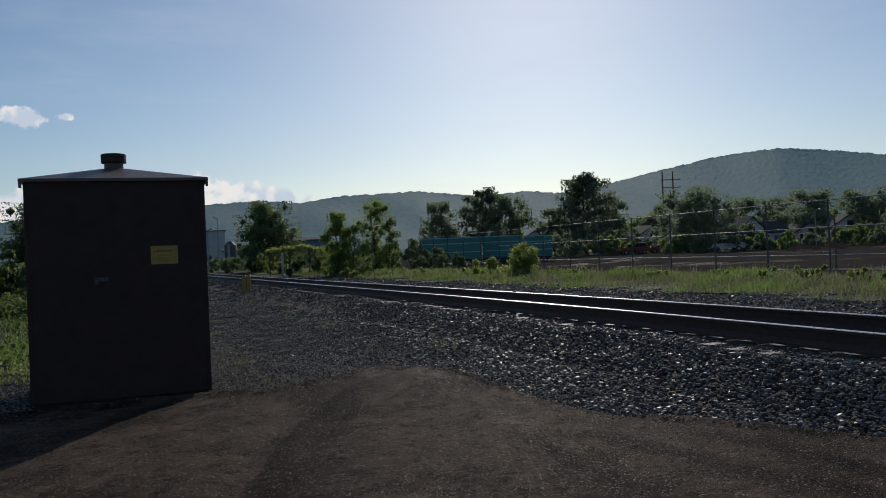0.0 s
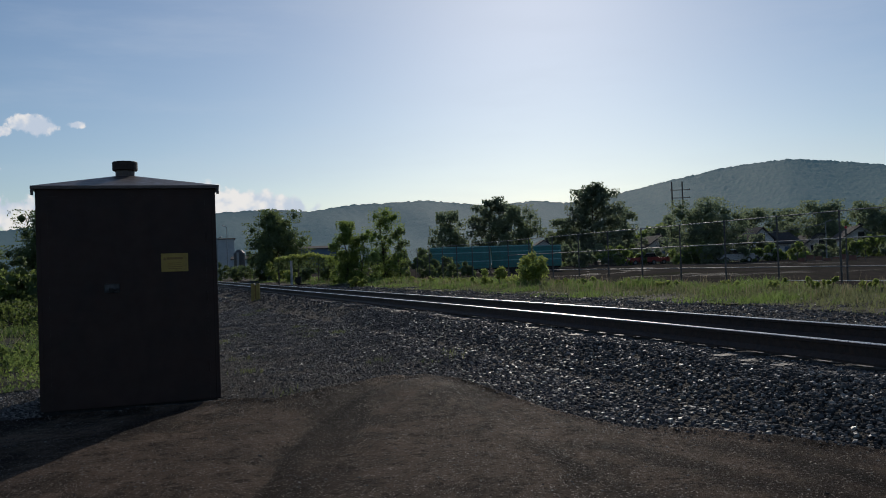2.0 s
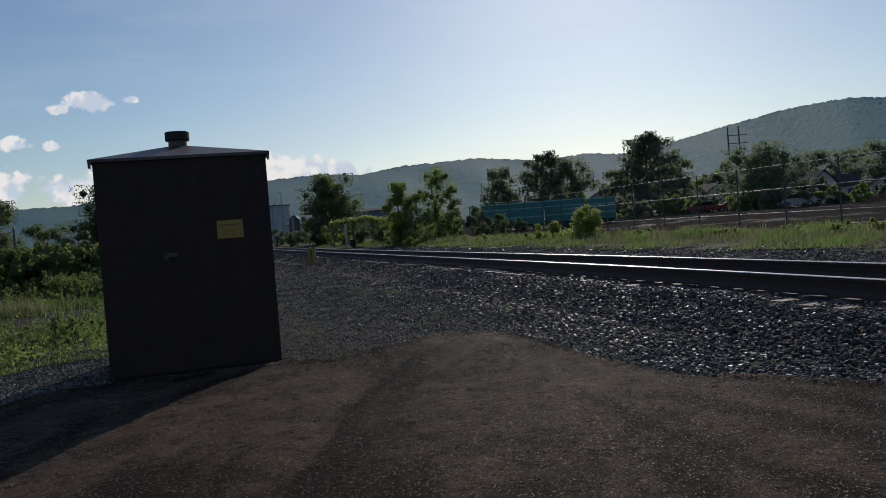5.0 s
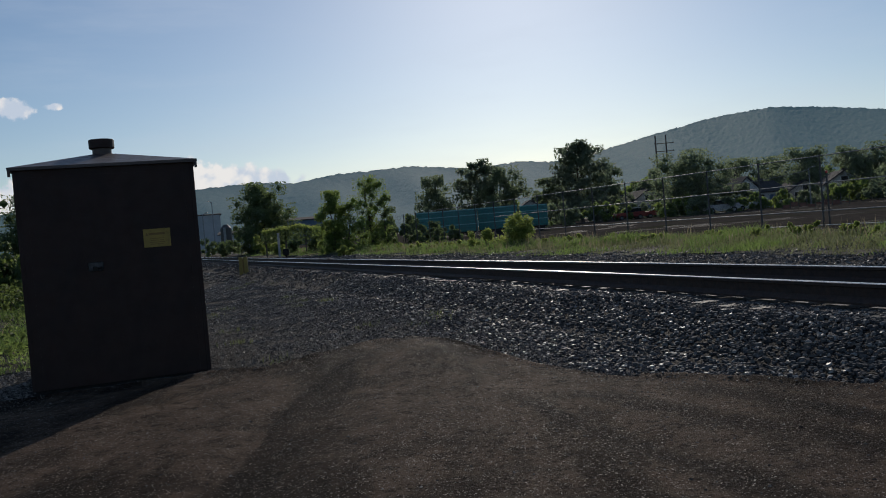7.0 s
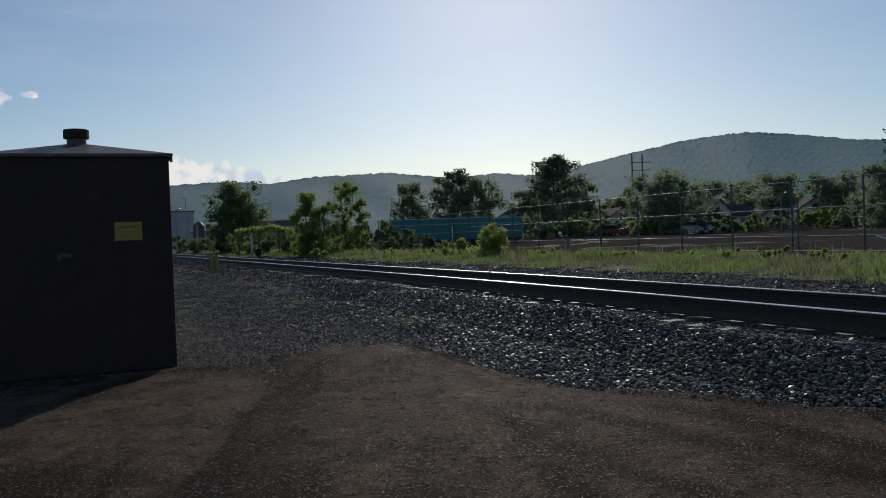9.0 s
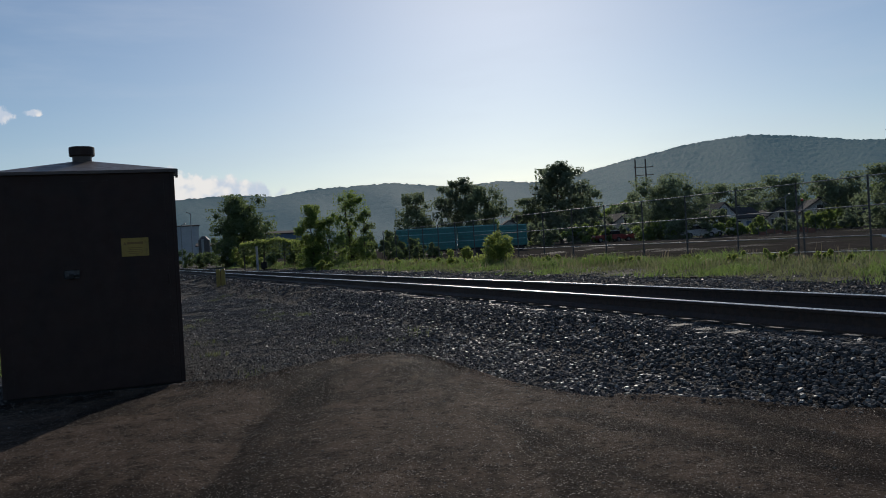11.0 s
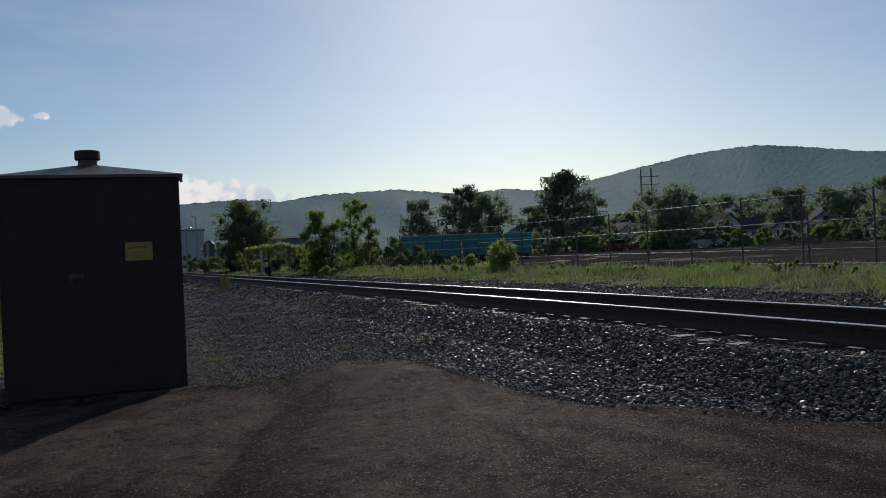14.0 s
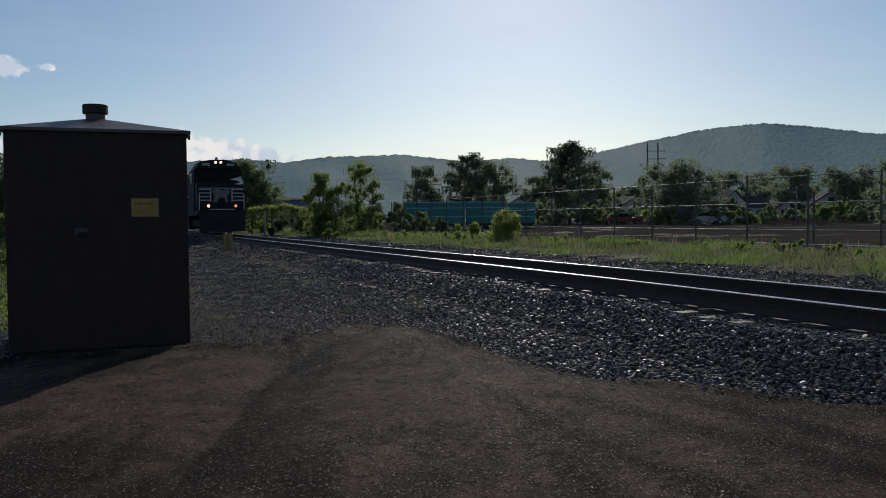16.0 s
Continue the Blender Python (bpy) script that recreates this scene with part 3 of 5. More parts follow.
def rail(off):
    ys = np.concatenate([np.linspace(-40, 40, 161), np.linspace(44, 620, 60)])
    prof = [(-.07, -.035), (.07, -.035), (.07, -.012), (.012, .04), (.012, .13), (.035, .14), (.035, .172), (.026, .18), (-.026, .18), (-.035, .172), (-.035, .14), (-.012, .13), (-.012, .04), (-.07, -.012)]
    px, pz = np.array(prof).T
    base = np.stack([rail_x(ys) + off / math.cos(TURN), ys], -1)
    tang = np.gradient(base, axis=0)
    tang /= np.linalg.norm(tang, axis=1)[:, None]
    nrm = np.stack([tang[:, 1], -tang[:, 0]], -1)
    v = np.concatenate([base[:, None] + nrm[:, None] * px[None, :, None], np.broadcast_to((RAIL_Z - .18 + pz)[None, :, None], (len(ys), len(px), 1))], -1)
    n = len(px)
    i = np.arange(len(ys) - 1)[:, None] * n
    body = [j for j in range(n) if j not in (6, 7, 8)]
    f = np.concatenate([np.stack([i[:, 0] + j, i[:, 0] + (j + 1) % n, i[:, 0] + n + (j + 1) % n, i[:, 0] + n + j], -1) for j in body])
    ob = mesh_np("rail", v.reshape(-1, 3), f, RAIL_SIDE, track)
    top = np.concatenate([np.stack([i[:, 0] + j, i[:, 0] + (j + 1) % n, i[:, 0] + n + (j + 1) % n, i[:, 0] + n + j], -1) for j in (6, 7, 8)])
    used, inv = np.unique(top, return_inverse=True)
    hd = mesh_np("rail_head", v.reshape(-1, 3)[used], inv.reshape(top.shape), RAIL_TOP, ob)
    hd["label"] = "bright polished rail head"
    return ob


rail(0.0)
rail(1.505)


def sleepers():
    rng = np.random.default_rng(5)
    bm = box(-1.3, 1.3, -.11, .11, -.17, 0, .012)
    first = None
    y = -4.0
    for k in range(300):
        p = track_point(y, .7525 + rng.normal() * .03, RAIL_Z - .238)
        m = Matrix.Translation(p) @ Matrix.Rotation(math.atan(-(float(rail_x(y + .5) - rail_x(y - .5)))) + rng.normal() * .012, 4, "Z") @ Matrix.Rotation(rng.normal() * .008, 4, "Y")
        if first is None:
            first = part("tie", bm, TIE, track)
            first.matrix_basis = m
        else:
            twin(first, m)
        y += .53 * math.cos(TURN)


sleepers()

# ---- signal hut ----


def signal_hut():
    m = Matrix.Translation((-3.76, 9.9, -.07)) @ Matrix.Rotation(radians(HUT_TURN), 4, "Z")
    hut = thing("signal_hut", m, "dark brown steel signal hut with pyramid roof, standing on gravel", "signal hut")
    w, dp, h = HUT_W / 2, 1.9, HUT_H
    part("wall", box(-w, -w + .05, 0, dp, .06, h, .004), HUT, hut)
    part("wall", box(w - .05, w, 0, dp, .06, h, .004), HUT, hut)
    part("wall", box(-w + .052, w - .052, dp - .05, dp, .06, h, .004), HUT, hut)
    part("front_wall", box(-w + .05, -w + .124, .001, .05, .06, h), HUT, hut)
    part("front_wall", box(w - .124, w - .05, .001, .05, .06, h), HUT, hut)
    part("front_wall", box(-w + .124, w - .124, .001, .05, h - .1, h), HUT, hut)
    part("base_skid", box(-w + .03, w - .03, .03, dp - .03, -.12, .058, .01), DARK, hut)
    door = part("door", box(-w + .1245, w - .1245, -.001, .04, .062, h - .1005), HUT, hut)
    for z in (.45, h / 2, h - .6):
        part("hinge", rod((w - .123, -.004, z - .06), (w - .123, -.004, z + .06), .009), HUT, door)
    lx, lz = LATCH
    plate = part("latch_plate", box(lx - .085, lx + .085, -.012, -.002, lz - .05, lz + .055, .012), LATCH_STEEL, door, "worn bare metal latch plate")
    part("handle", rod((lx - .03, -.035, lz - .03), (lx + .07, -.035, lz - .01), .012), DARK, door)
    part("padlock", box(lx - .03, lx + .02, -.05, -.014, lz - .05, lz + .005, .006), DARK, door)
    # roof
    o = .045
    bm = bmesh.new()
    rim = [(-w - o, -o), (w + o, -o), (w + o, dp + o), (-w - o, dp + o)]
    lo = [bm.verts.new((x, y, h - .015)) for x, y in rim]
    hi = [bm.verts.new((x, y, h + .02)) for x, y in rim]
    ax_ = -.045
    apex = bm.verts.new((ax_, dp / 2, h + ROOF_H))
    for i in range(4):
        j = (i + 1) % 4
        bm.faces.new((lo[i], lo[j], hi[j], hi[i]))
        bm.faces.new((hi[i], hi[j], apex))
    bm.faces.new(lo[::-1])
    roof = part("roof", bm, HUT_ROOF, hut, "low four-sided sheet steel roof")
    for sx in (-1, 1):
        part("drip_edge", box(min(sx * (w + .012), sx * (w + o - .004)), max(sx * (w + .012), sx * (w + o - .004)), -.055, -.02, h - .085, h - .018, .003), HUT_ROOF, roof)
    vent = part("vent_neck", rod((ax_, dp / 2, h + ROOF_H - .07), (ax_, dp / 2, h + ROOF_H + .06), .115, sides=20), HUT_ROOF, hut, "round roof vent collar")
    bm = rod((ax_, dp / 2, h + ROOF_H + .05), (ax_, dp / 2, h + ROOF_H + .165), .152, sides=24)
    bmesh.ops.bevel(bm, geom=[e for e in bm.edges if e.calc_length() < .06], offset=.008, segments=1, affect="EDGES")
    part("vent_cap", bm, HUT, vent)
    # yellow notice
    sx, sz = SIGN
    sign = part("notice", box(sx - .152, sx + .152, -.008, -.001, sz - .108, sz + .108, .002), SIGN_YELLOW, hut, "yellow warning notice with faint black lines")
    rng = random.Random(4)
    part("text_bar", box(sx - .09, sx + .09, -.0105, -.0085, sz + .035, sz + .06), SIGN_INK, sign)
    for k in range(4):
        wdt = rng.uniform(.07, .11)
        part("text_bar", box(sx - wdt, sx + wdt, -.0105, -.0085, sz - .01 - .022 * k, sz - .004 - .022 * k), SIGN_INK, sign)
    tri = prism([(sx - .13, sz + .03), (sx - .095, sz + .03), (sx - .1125, sz + .065)], -.0105, -.0085, "y")
    part("warning_triangle", tri, SIGN_INK, sign)
    return hut


signal_hut()

# ---- plants ----


def tree(name, x, y, height, width, label, mat=None, base=.18, clumps=46, leaves=5200, leaf=.11, seed=1, pine=False, group="", tall=1.0, stems=1):
    z0 = float(ground_z(x, y)) - .05
    mat = mat or LEAF_MID
    rng = np.random.default_rng(seed)
    t = thing(name, pose(x, y, z0), label, "tree", group)
    bm = bmesh.new()
    r0 = height * .022
    tops = []
    for s in range(stems):
        p = Vector((0 if stems == 1 else rng.normal() * width * .08, 0 if stems == 1 else rng.normal() * width * .08, 0))
        for k in range(5):
            q = p + Vector((rng.normal() * height * .02, rng.normal() * height * .02, height * .88 / 5))
            rod(p, q, r0 * (1 - k * .17), r0 * (1 - (k + 1) * .17), 7, bm)
            tops.append((p.copy(), q.copy()))
            p = q
    cs, rad = [], []
    if pine:
        # whorls of long plumed branches
        limbs = max(16, clumps // 2)
        for k in range(limbs):
            f = (k + rng.random() * .8) / limbs
            reach = width / 2 * min(1.0, .62 + .9 * (1 - f)) * (.66 + .42 * rng.random()) * (1 if f < .9 else .6)
            a = k * 2.4 + rng.normal() * .4
            z = height * (base + (.97 - base) * f) - reach * .12
            tip = np.array([reach * math.cos(a), reach * math.sin(a), min(height * .99, z + reach * .3)])
            rod((0, 0, min(z, height * .86)), tip, r0 * .28, r0 * .07, 5, bm)
            for q in (.35, .6, .82, 1.0):
                cs.append(np.array([tip[0] * q, tip[1] * q, z + (tip[2] - z) * q + rng.normal() * width * .012]))
                rad.append(width * rng.uniform(.075, .115) * (1.15 - .35 * q))
        clumps = len(cs)
    else:
        # main limbs, each with a billow of smaller clumps round its end
        lobes = 9 if clumps < 50 else 14
        ends = []
        for k in range(lobes):
            f = (k + .4 + .4 * rng.random()) / lobes
            wz = width / 2 * max(.2, math.sin(math.pi * (.1 + .86 * f ** tall))) ** .8
            a = k * 2.4 + rng.normal() * .35
            rr = wz * rng.uniform(.35, .72) * (1 if f < .92 else .3)
            z = height * (base + (1 - base) * f) - width * .07
            ends.append((rr * math.cos(a), rr * math.sin(a), z, width * rng.uniform(.17, .25)))
            rod((0, 0, max(height * .1, min(z - rr * .7, height * .8))), (rr * math.cos(a), rr * math.sin(a), z), r0 * .36, r0 * .1, 5, bm)
        for k in range(clumps):
            ex, ey, ez, er = ends[k % lobes]
            c = np.array([ex, ey, ez]) + np.clip(rng.normal(size=3), -1.5, 1.5) * er * np.array([.75, .75, .8])
            rk = width * rng.uniform(.075, .135)
            c[2] = min(max(c[2], rk * .5), height - rk * .75)
            cs.append(c)
            rad.append(rk)
    part("trunk", bm, BARK, t)
    cs, rad = np.array(cs), np.array(rad)
    per = int(leaves * 1.65) // clumps
    leaf *= .64
    pts = np.repeat(cs, per, 0) + np.clip(rng.normal(size=(per * clumps, 3)), -1.3, 1.3) * np.repeat(rad, per)[:, None] * np.array([.82, .82, .55 if pine else .76])
    v, f = leaf_quads(rng, pts, leaf, .9 if pine else .3)
    core = OCTA[None] * (rad * (.45 if pine else .5))[:, None, None] * (1 + rng.uniform(-.3, .3, (clumps, 6, 1))) + cs[:, None]
    nv = len(v)
    cf = (OCTA_F[None] + (np.arange(clumps) * 6)[:, None, None]).reshape(-1, 3) + nv
    cf = np.concatenate([cf, cf[:, 2:3]], 1)
    me = bpy.data.meshes.new("crown")
    me.from_pydata(np.concatenate([v, core.reshape(-1, 3)]).tolist(), [], f.tolist() + cf[:, :3].tolist())
    me.materials.append(mat)
    ob = new("crown", me)
    ob.parent = t
    return t


def polar(az, d):
    return d * math.sin(radians(az)), d * math.cos(radians(az))


def tree_at(name, az, el, d, width_deg, label, **kw):
    x, y = polar(az, d)
    h = 1.5 + d * math.tan(radians(el)) - float(ground_z(x, y))
    return tree(name, x, y, h, d * radians(width_deg), label, **kw)


BROAD = "dark leafy deciduous tree against the light"
tree_at("tree", -11.5, 3.9, 95, 3.7, "broad dark green tree behind the track", mat=LEAF_DARK, seed=2, base=.04, clumps=110, leaves=14000, leaf=.2, tall=.7)
tree_at("tree", -7.15, 3.05, 56, 2.4, "small sunlit bushy tree in the verge", mat=LEAF_MID, seed=3, base=.05, clumps=60, leaves=9000, leaf=.085, tall=.62)
tree_at("tree", -6.2, 2.2, 56, 2.5, "low sunlit shrub tree with trailing vines", mat=LEAF_MID, seed=13, base=.02, clumps=46, leaves=6000, leaf=.085, tall=.62)
tree_at("tree", -4.4, 3.85, 60, 3.0, "loose open-branched young tree", mat=LEAF_MID, seed=4, base=.05, clumps=60, leaves=6000, leaf=.09, stems=2, tall=.75)
tree_at("tree", -3.5, 2.4, 60, 1.7, "slender open-branched sapling in the verge", mat=LEAF_DARK, seed=14, base=.05, clumps=26, leaves=2600, leaf=.09)
tree_at("tree", 0.0, 3.43, 150, 2.7, BROAD, mat=LEAF_HAZY, seed=5, clumps=50, leaves=5000, leaf=.34)
tree_at("pine_tree", 2.8, 4.23, 155, 3.3, "tall dark pine with uneven crown", mat=NEEDLE, seed=6, clumps=54, leaves=5600, leaf=.36, pine=True, base=.2)
tree_at("tree", 4.6, 3.72, 150, 3.3, BROAD, mat=LEAF_HAZY, seed=7, clumps=54, leaves=5600, leaf=.34, base=.08)
tree_at("tree", 7.5, 2.7, 150, 2.1, "small round dark tree by a utility pole", mat=LEAF_HAZY, seed=8, clumps=36, leaves=3600, leaf=.3, base=.1)
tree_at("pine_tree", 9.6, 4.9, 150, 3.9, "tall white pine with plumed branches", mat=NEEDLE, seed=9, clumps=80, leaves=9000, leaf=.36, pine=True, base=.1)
tree_at("tree", 11.6, 3.2, 165, 2.6, BROAD, mat=LEAF_HAZY, seed=10, clumps=40, leaves=4000, leaf=.36)
tree_at("tree", 14.3, 2.6, 175, 2.4, BROAD, mat=LEAF_HAZY, seed=11, clumps=36, leaves=3600, leaf=.36)
tree_at("tree", 16.5, 3.5, 120, 4.9, "broad maple shading the houses", mat=LEAF_HAZY, seed=12, clumps=80, leaves=9000, leaf=.26, base=.1)
tree_at("tree", 19.6, 2.75, 190, 3.0, BROAD, mat=LEAF_HAZY, seed=15, clumps=40, leaves=4000, leaf=.4)
tree_at("tree", 21.4, 2.7, 200, 2.8, BROAD, mat=LEAF_HAZY, seed=16, clumps=40, leaves=4000, leaf=.4)
tree_at("tree", 23.6, 3.15, 170, 3.4, BROAD, mat=LEAF_HAZY, seed=17, clumps=60, leaves=6000, leaf=.36)
tree_at("tree", 26.6, 2.9, 150, 3.3, BROAD, mat=LEAF_HAZY, seed=18, clumps=60, leaves=6000, leaf=.34)
tree_at("tree", 29.6, 3.2, 110, 4.2, "leafy tree beside the lot fence", mat=LEAF_HAZY, seed=19, clumps=60, leaves=7000, leaf=.25)
tree_at("tree", 34, 3.4, 130, 5, BROAD, mat=LEAF_HAZY, seed=20, clumps=50, leaves=5000, leaf=.3)
tree_at("tree", -32.1, 3.75, 85, 3.0, "round dark tree behind the hedge", mat=LEAF_DARK, seed=21, clumps=95, leaves=13000, leaf=.14, base=.08)
tree_at("tree", -25.4, 4.0, 70, 4.4, "dark leafy tree behind the hut", mat=LEAF_DARK, seed=22, clumps=95, leaves=12000, leaf=.15, base=.06)
tree_at("tree", -29.0, 1.9, 95, 2.6, "low dark tree behind the hedge", mat=LEAF_DARK, seed=23, clumps=40, leaves=4000, leaf=.18, base=.04)
tree_at("tree", -21, 3.3, 120, 4, BROAD, mat=LEAF_DARK, seed=24, clumps=40, leaves=4500, leaf=.25, base=.06)


def shrub(name, x, y, height, width, depth, label, mat, leaves=3000, leaf=.07, seed=1, turn=0.0, category="shrub", clumps=30, group="", core_k=.6):
    rng = np.random.default_rng(seed)
    t = thing(name, pose(x, y, float(ground_z(x, y)) - .03, 0, 0, turn), label, category, group)
    bm = bmesh.new()
    cs, rad = [], []
    for k in range(clumps):
        cx, cy = rng.uniform(-.5, .5) * width, rng.uniform(-.5, .5) * depth
        lim = height * (.72 + .28 * rng.random()) * (1 - .45 * (2 * abs(cx) / width) ** 4)
        cz = rng.uniform(.08, .9) ** .8 * lim
        cs.append((cx, cy, cz))
        rad.append(height * rng.uniform(.10, .20))
        if k % 2 == 0:
            rod((cx * .7, cy * .7, 0), (cx, cy, cz), .02, .008, 5, bm)
    tagged(part("stem", bm, BARK, t), kind="stuff")
    cs, rad = np.array(cs), np.array(rad)
    per = leaves // clumps
    pts = np.repeat(cs, per, 0) + unit(rng, per * clumps) * (np.repeat(rad, per) * rng.random(per * clumps) ** .4)[:, None]
    pts[:, 2] = np.abs(pts[:, 2])
    v, f = leaf_quads(rng, pts, leaf, .3)
    core = OCTA[None] * (rad * core_k)[:, None, None] * (1 + rng.uniform(-.3, .3, (clumps, 6, 1))) + cs[:, None]
    core[..., 2] = np.maximum(core[..., 2], 0)
    cf = (OCTA_F[None] + (np.arange(clumps) * 6)[:, None, None]).reshape(-1, 3) + len(v)
    me = bpy.data.meshes.new("foliage")
    me.from_pydata(np.concatenate([v, core.reshape(-1, 3)]).tolist(), [], f.tolist() + cf.tolist())
    me.materials.append(mat)
    ob = new("foliage", me)
    ob.parent = t
    return t


# ---- fence ----
FENCE_OFF, FENCE_STEP = 15.05, 2.86
fence = thing("lot_fence", Matrix.Identity(4), "tall chain-link fence with shiny steel rails along the lot", "fence")


def lot_fence():
    start = np.array([11.74, 30.82])
    posts = [start + ALONG * FENCE_STEP * k for k in range(-9, 22)]
    zs = .4
    first = None
    for x, y in posts:
        m = pose(x, y, zs - .1)
        if first is None:
            first = part("post", rod((0, 0, 0), (0, 0, 2.54), .032, sides=8), POSTS, fence)
            first.matrix_basis = m
        else:
            twin(first, m)
    a, b = posts[0], posts[-1]
    for h, r in ((2.40, .017), (1.5, .018), (.58, .018)):
        cut = 21 if h > 2 else (17 if h > 1 else 16)
        e = posts[cut]
        part("fence_rail", rod((a[0], a[1], zs + h), (e[0], e[1], zs + h), r, sides=8), FENCE_STEEL, fence, "shiny galvanised rail")
    # wire fabric as slanted wires
    v, f = [], []
    length = np.linalg.norm(b - a)
    nrm = np.array([math.cos(TURN), math.sin(TURN)])
    for s in (1, -1):
        for k in np.arange(0, length - 2.4, .16):
            p, q = (k, k + 1.85) if s > 0 else (k + 1.85, k)
            P, Q = a + ALONG * p, a + ALONG * q
            i = len(v)
            w = .004
            v += [(*(P - ALONG * w), zs + .6), (*(P + ALONG * w), zs + .6), (*(Q + ALONG * w), zs + 2.44), (*(Q - ALONG * w), zs + 2.44)]
            f.append((i, i + 1, i + 2, i + 3))
    wire = mesh_np("wire_fabric", v, f, POSTS, fence)
    wire["label"] = "thin diagonal wire fabric"
    lo_, hi_ = start - ALONG * .2, start - ALONG * 9.0
    part("low_wire", rod((*lo_, zs + .1), (*hi_, zs + .12), .012, sides=6), WHITE, fence, "pale low wire")
    # a loose rail hanging down
    part("broken_rail", rod((13.95, 25.1, .97), (14.75, 23.7, .44), .035), WHITE, fence, "pale broken rail hanging down")


lot_fence()

# ---- grass ----


def verge_grass():
    rng = np.random.default_rng(11)
    n = 88000
    y = 9 + 75 * rng.random(n) ** 1.6
    u = 5.0 + 7.6 * rng.random(n) ** .85 + .4 * lumps(y, y * .3, 1.1)
    x = rail_x(y) + u / math.cos(TURN)
    patch = lumps(x, y, 1.3) + .5 * lumps(x, y, .5, 2)
    h = np.interp(u, [5.0, 6.3, 8, 11, 12.5], [.05, .11, .21, .2, .1]) * (1 + .75 * patch)
    keep = rng.random(n) < np.clip(.6 + .5 * patch, .15, 1) * np.interp(u, [4.8, 6.2], [.25, 1])
    p = np.stack([x, y, ground_z(x, y) + .02], -1)
    d = np.hypot(x, y)
    for name, sel, mat in (("grass", keep & (patch < .3), BLADE), ("grass", keep & (patch >= .3), BLADE_LUSH)):
        ob = blades(name, p[sel], np.clip(h[sel], .05, .6), mat, rng, width=.004 + .00028 * d[sel], lean=.95)
        tagged(ob, "tall sunlit grass and weeds along the track", "grass", kind="stuff")
    pick = rng.random(n) < .03 * (u > 6.5)
    ob = blades("seed_stalks", p[pick], np.full(pick.sum(), .36), BLADE_DRY, rng, width=.003 + .00022 * d[pick], lean=.3)
    tagged(ob, "dry straw-coloured seed stalks in the verge", "grass", kind="stuff")


def meadow_grass():
    rng = np.random.default_rng(12)
    n = 120000
    y = 6.5 + 20 * rng.random(n) ** 1.3
    lim = np.interp(y, *LEFT_EDGE)
    x = lim - 24 * rng.random(n) ** 1.5 + .25 * lumps(y, y, .6)
    patch = .9 * lumps(x, y * .5, 1.25, 3) + .5 * lumps(x, y * .7, .45, 5)
    h = np.interp(lim - x, [0, .6, 2.5, 9], [.05, .10, .2, .2]) * (1 + 1.0 * patch) * np.interp(y, [8, 15, 20, 23, 27], [1, 1, .8, .4, .2]) + .3 * np.exp(-((x + 13.0) / 3.0) ** 2 - ((y - 21.5) / 2.2) ** 2)
    bare = (np.abs(y - 19.0 - .1 * (x + 10)) < 1.1) & (x > -12.5)
    keep = (rng.random(n) < np.clip(.3 + 1.1 * patch + np.interp(lim - x, [0, 1.2, 2.6], [.7, .5, 0]), .02, 1)) & ~((x < -16.4) & (y > 22.3)) & ~(bare & (rng.random(n) < .9))
    p = np.stack([x, y, ground_z(x, y) + .02], -1)
    d = np.hypot(x, y)
    for sel, mat in ((keep & (patch < -.15) & (lim - x > 2), BLADE), (keep & (patch >= -.15) & (lim - x > 2), BLADE_DEEP), (keep & (lim - x <= 2), BLADE_LUSH)):
        ob = blades("grass", p[sel], np.clip(h[sel], .05, .8), mat, rng, width=.0028 + .00024 * d[sel], lean=.7)
        tagged(ob, "lush uneven grass and weeds beside the hut", "grass", kind="stuff")
    straw = (rng.random(n) < .003) & ~bare & (y < 22) | ((np.hypot((x + 13.3) / 1.4, (y - 21.1) / .9) < 1) & (rng.random(n) < .6))
    ob = blades("dry_stalks", p[straw], np.full(straw.sum(), .42), BLADE_DRY, rng, width=.0025 + .0002 * d[straw], lean=.5)
    tagged(ob, "dry straw-coloured stalks in the meadow", "grass", kind="stuff")
    # leafy plants, each a stem of leaves
    m = 2300
    y = 8.2 + 19 * rng.random(m) ** 1.2
    x = np.interp(y, *LEFT_EDGE) - .35 - 13 * rng.random(m) ** 1.25
    patch = lumps(x, y, 1.0, 9) + .5 * lumps(x, y, .4, 1)
    ok = (patch > -.1) & ~((x < -15) & (y > 21)) & ~((np.abs(y - 19.0 - .1 * (x + 10)) < 1.2) & (x > -12.5))
    x, y, patch = x[ok], y[ok], patch[ok]
    tall_ = np.clip(.16 + .32 * patch, .1, .55) * rng.uniform(.6, 1.2, len(x)) + .35 * np.exp(-((x + 16.5) / 3.5) ** 2 - ((y - 25) / 2.5) ** 2)
    per = 26
    f_ = rng.random((len(x), per))
    spread = (.05 + .11 * tall_)[:, None] * (1.15 - f_)
    c = np.stack([x[:, None] + rng.normal(size=f_.shape) * spread, y[:, None] + rng.normal(size=f_.shape) * spread, ground_z(x, y)[:, None] + f_ * tall_[:, None]], -1).reshape(-1, 3)
    half = np.repeat(rng.random(len(x)) < .6, per)
    for sel, mat in ((half, LEAF_HEDGE), (~half, LEAF_MID)):
        v, f = leaf_quads(rng, c[sel], .03, .5)
        tagged(mesh_np("weed_plants", v, f, mat), "leafy green weeds in the meadow", "weeds", kind="stuff")
    n = 14000
    y, x = rng.uniform(22.5, 41, n), rng.uniform(-34, -17, n)
    x = np.minimum(x, np.interp(y, [22.5, 28, 34, 41], [-16.6, -17.4, -19.5, -23]))
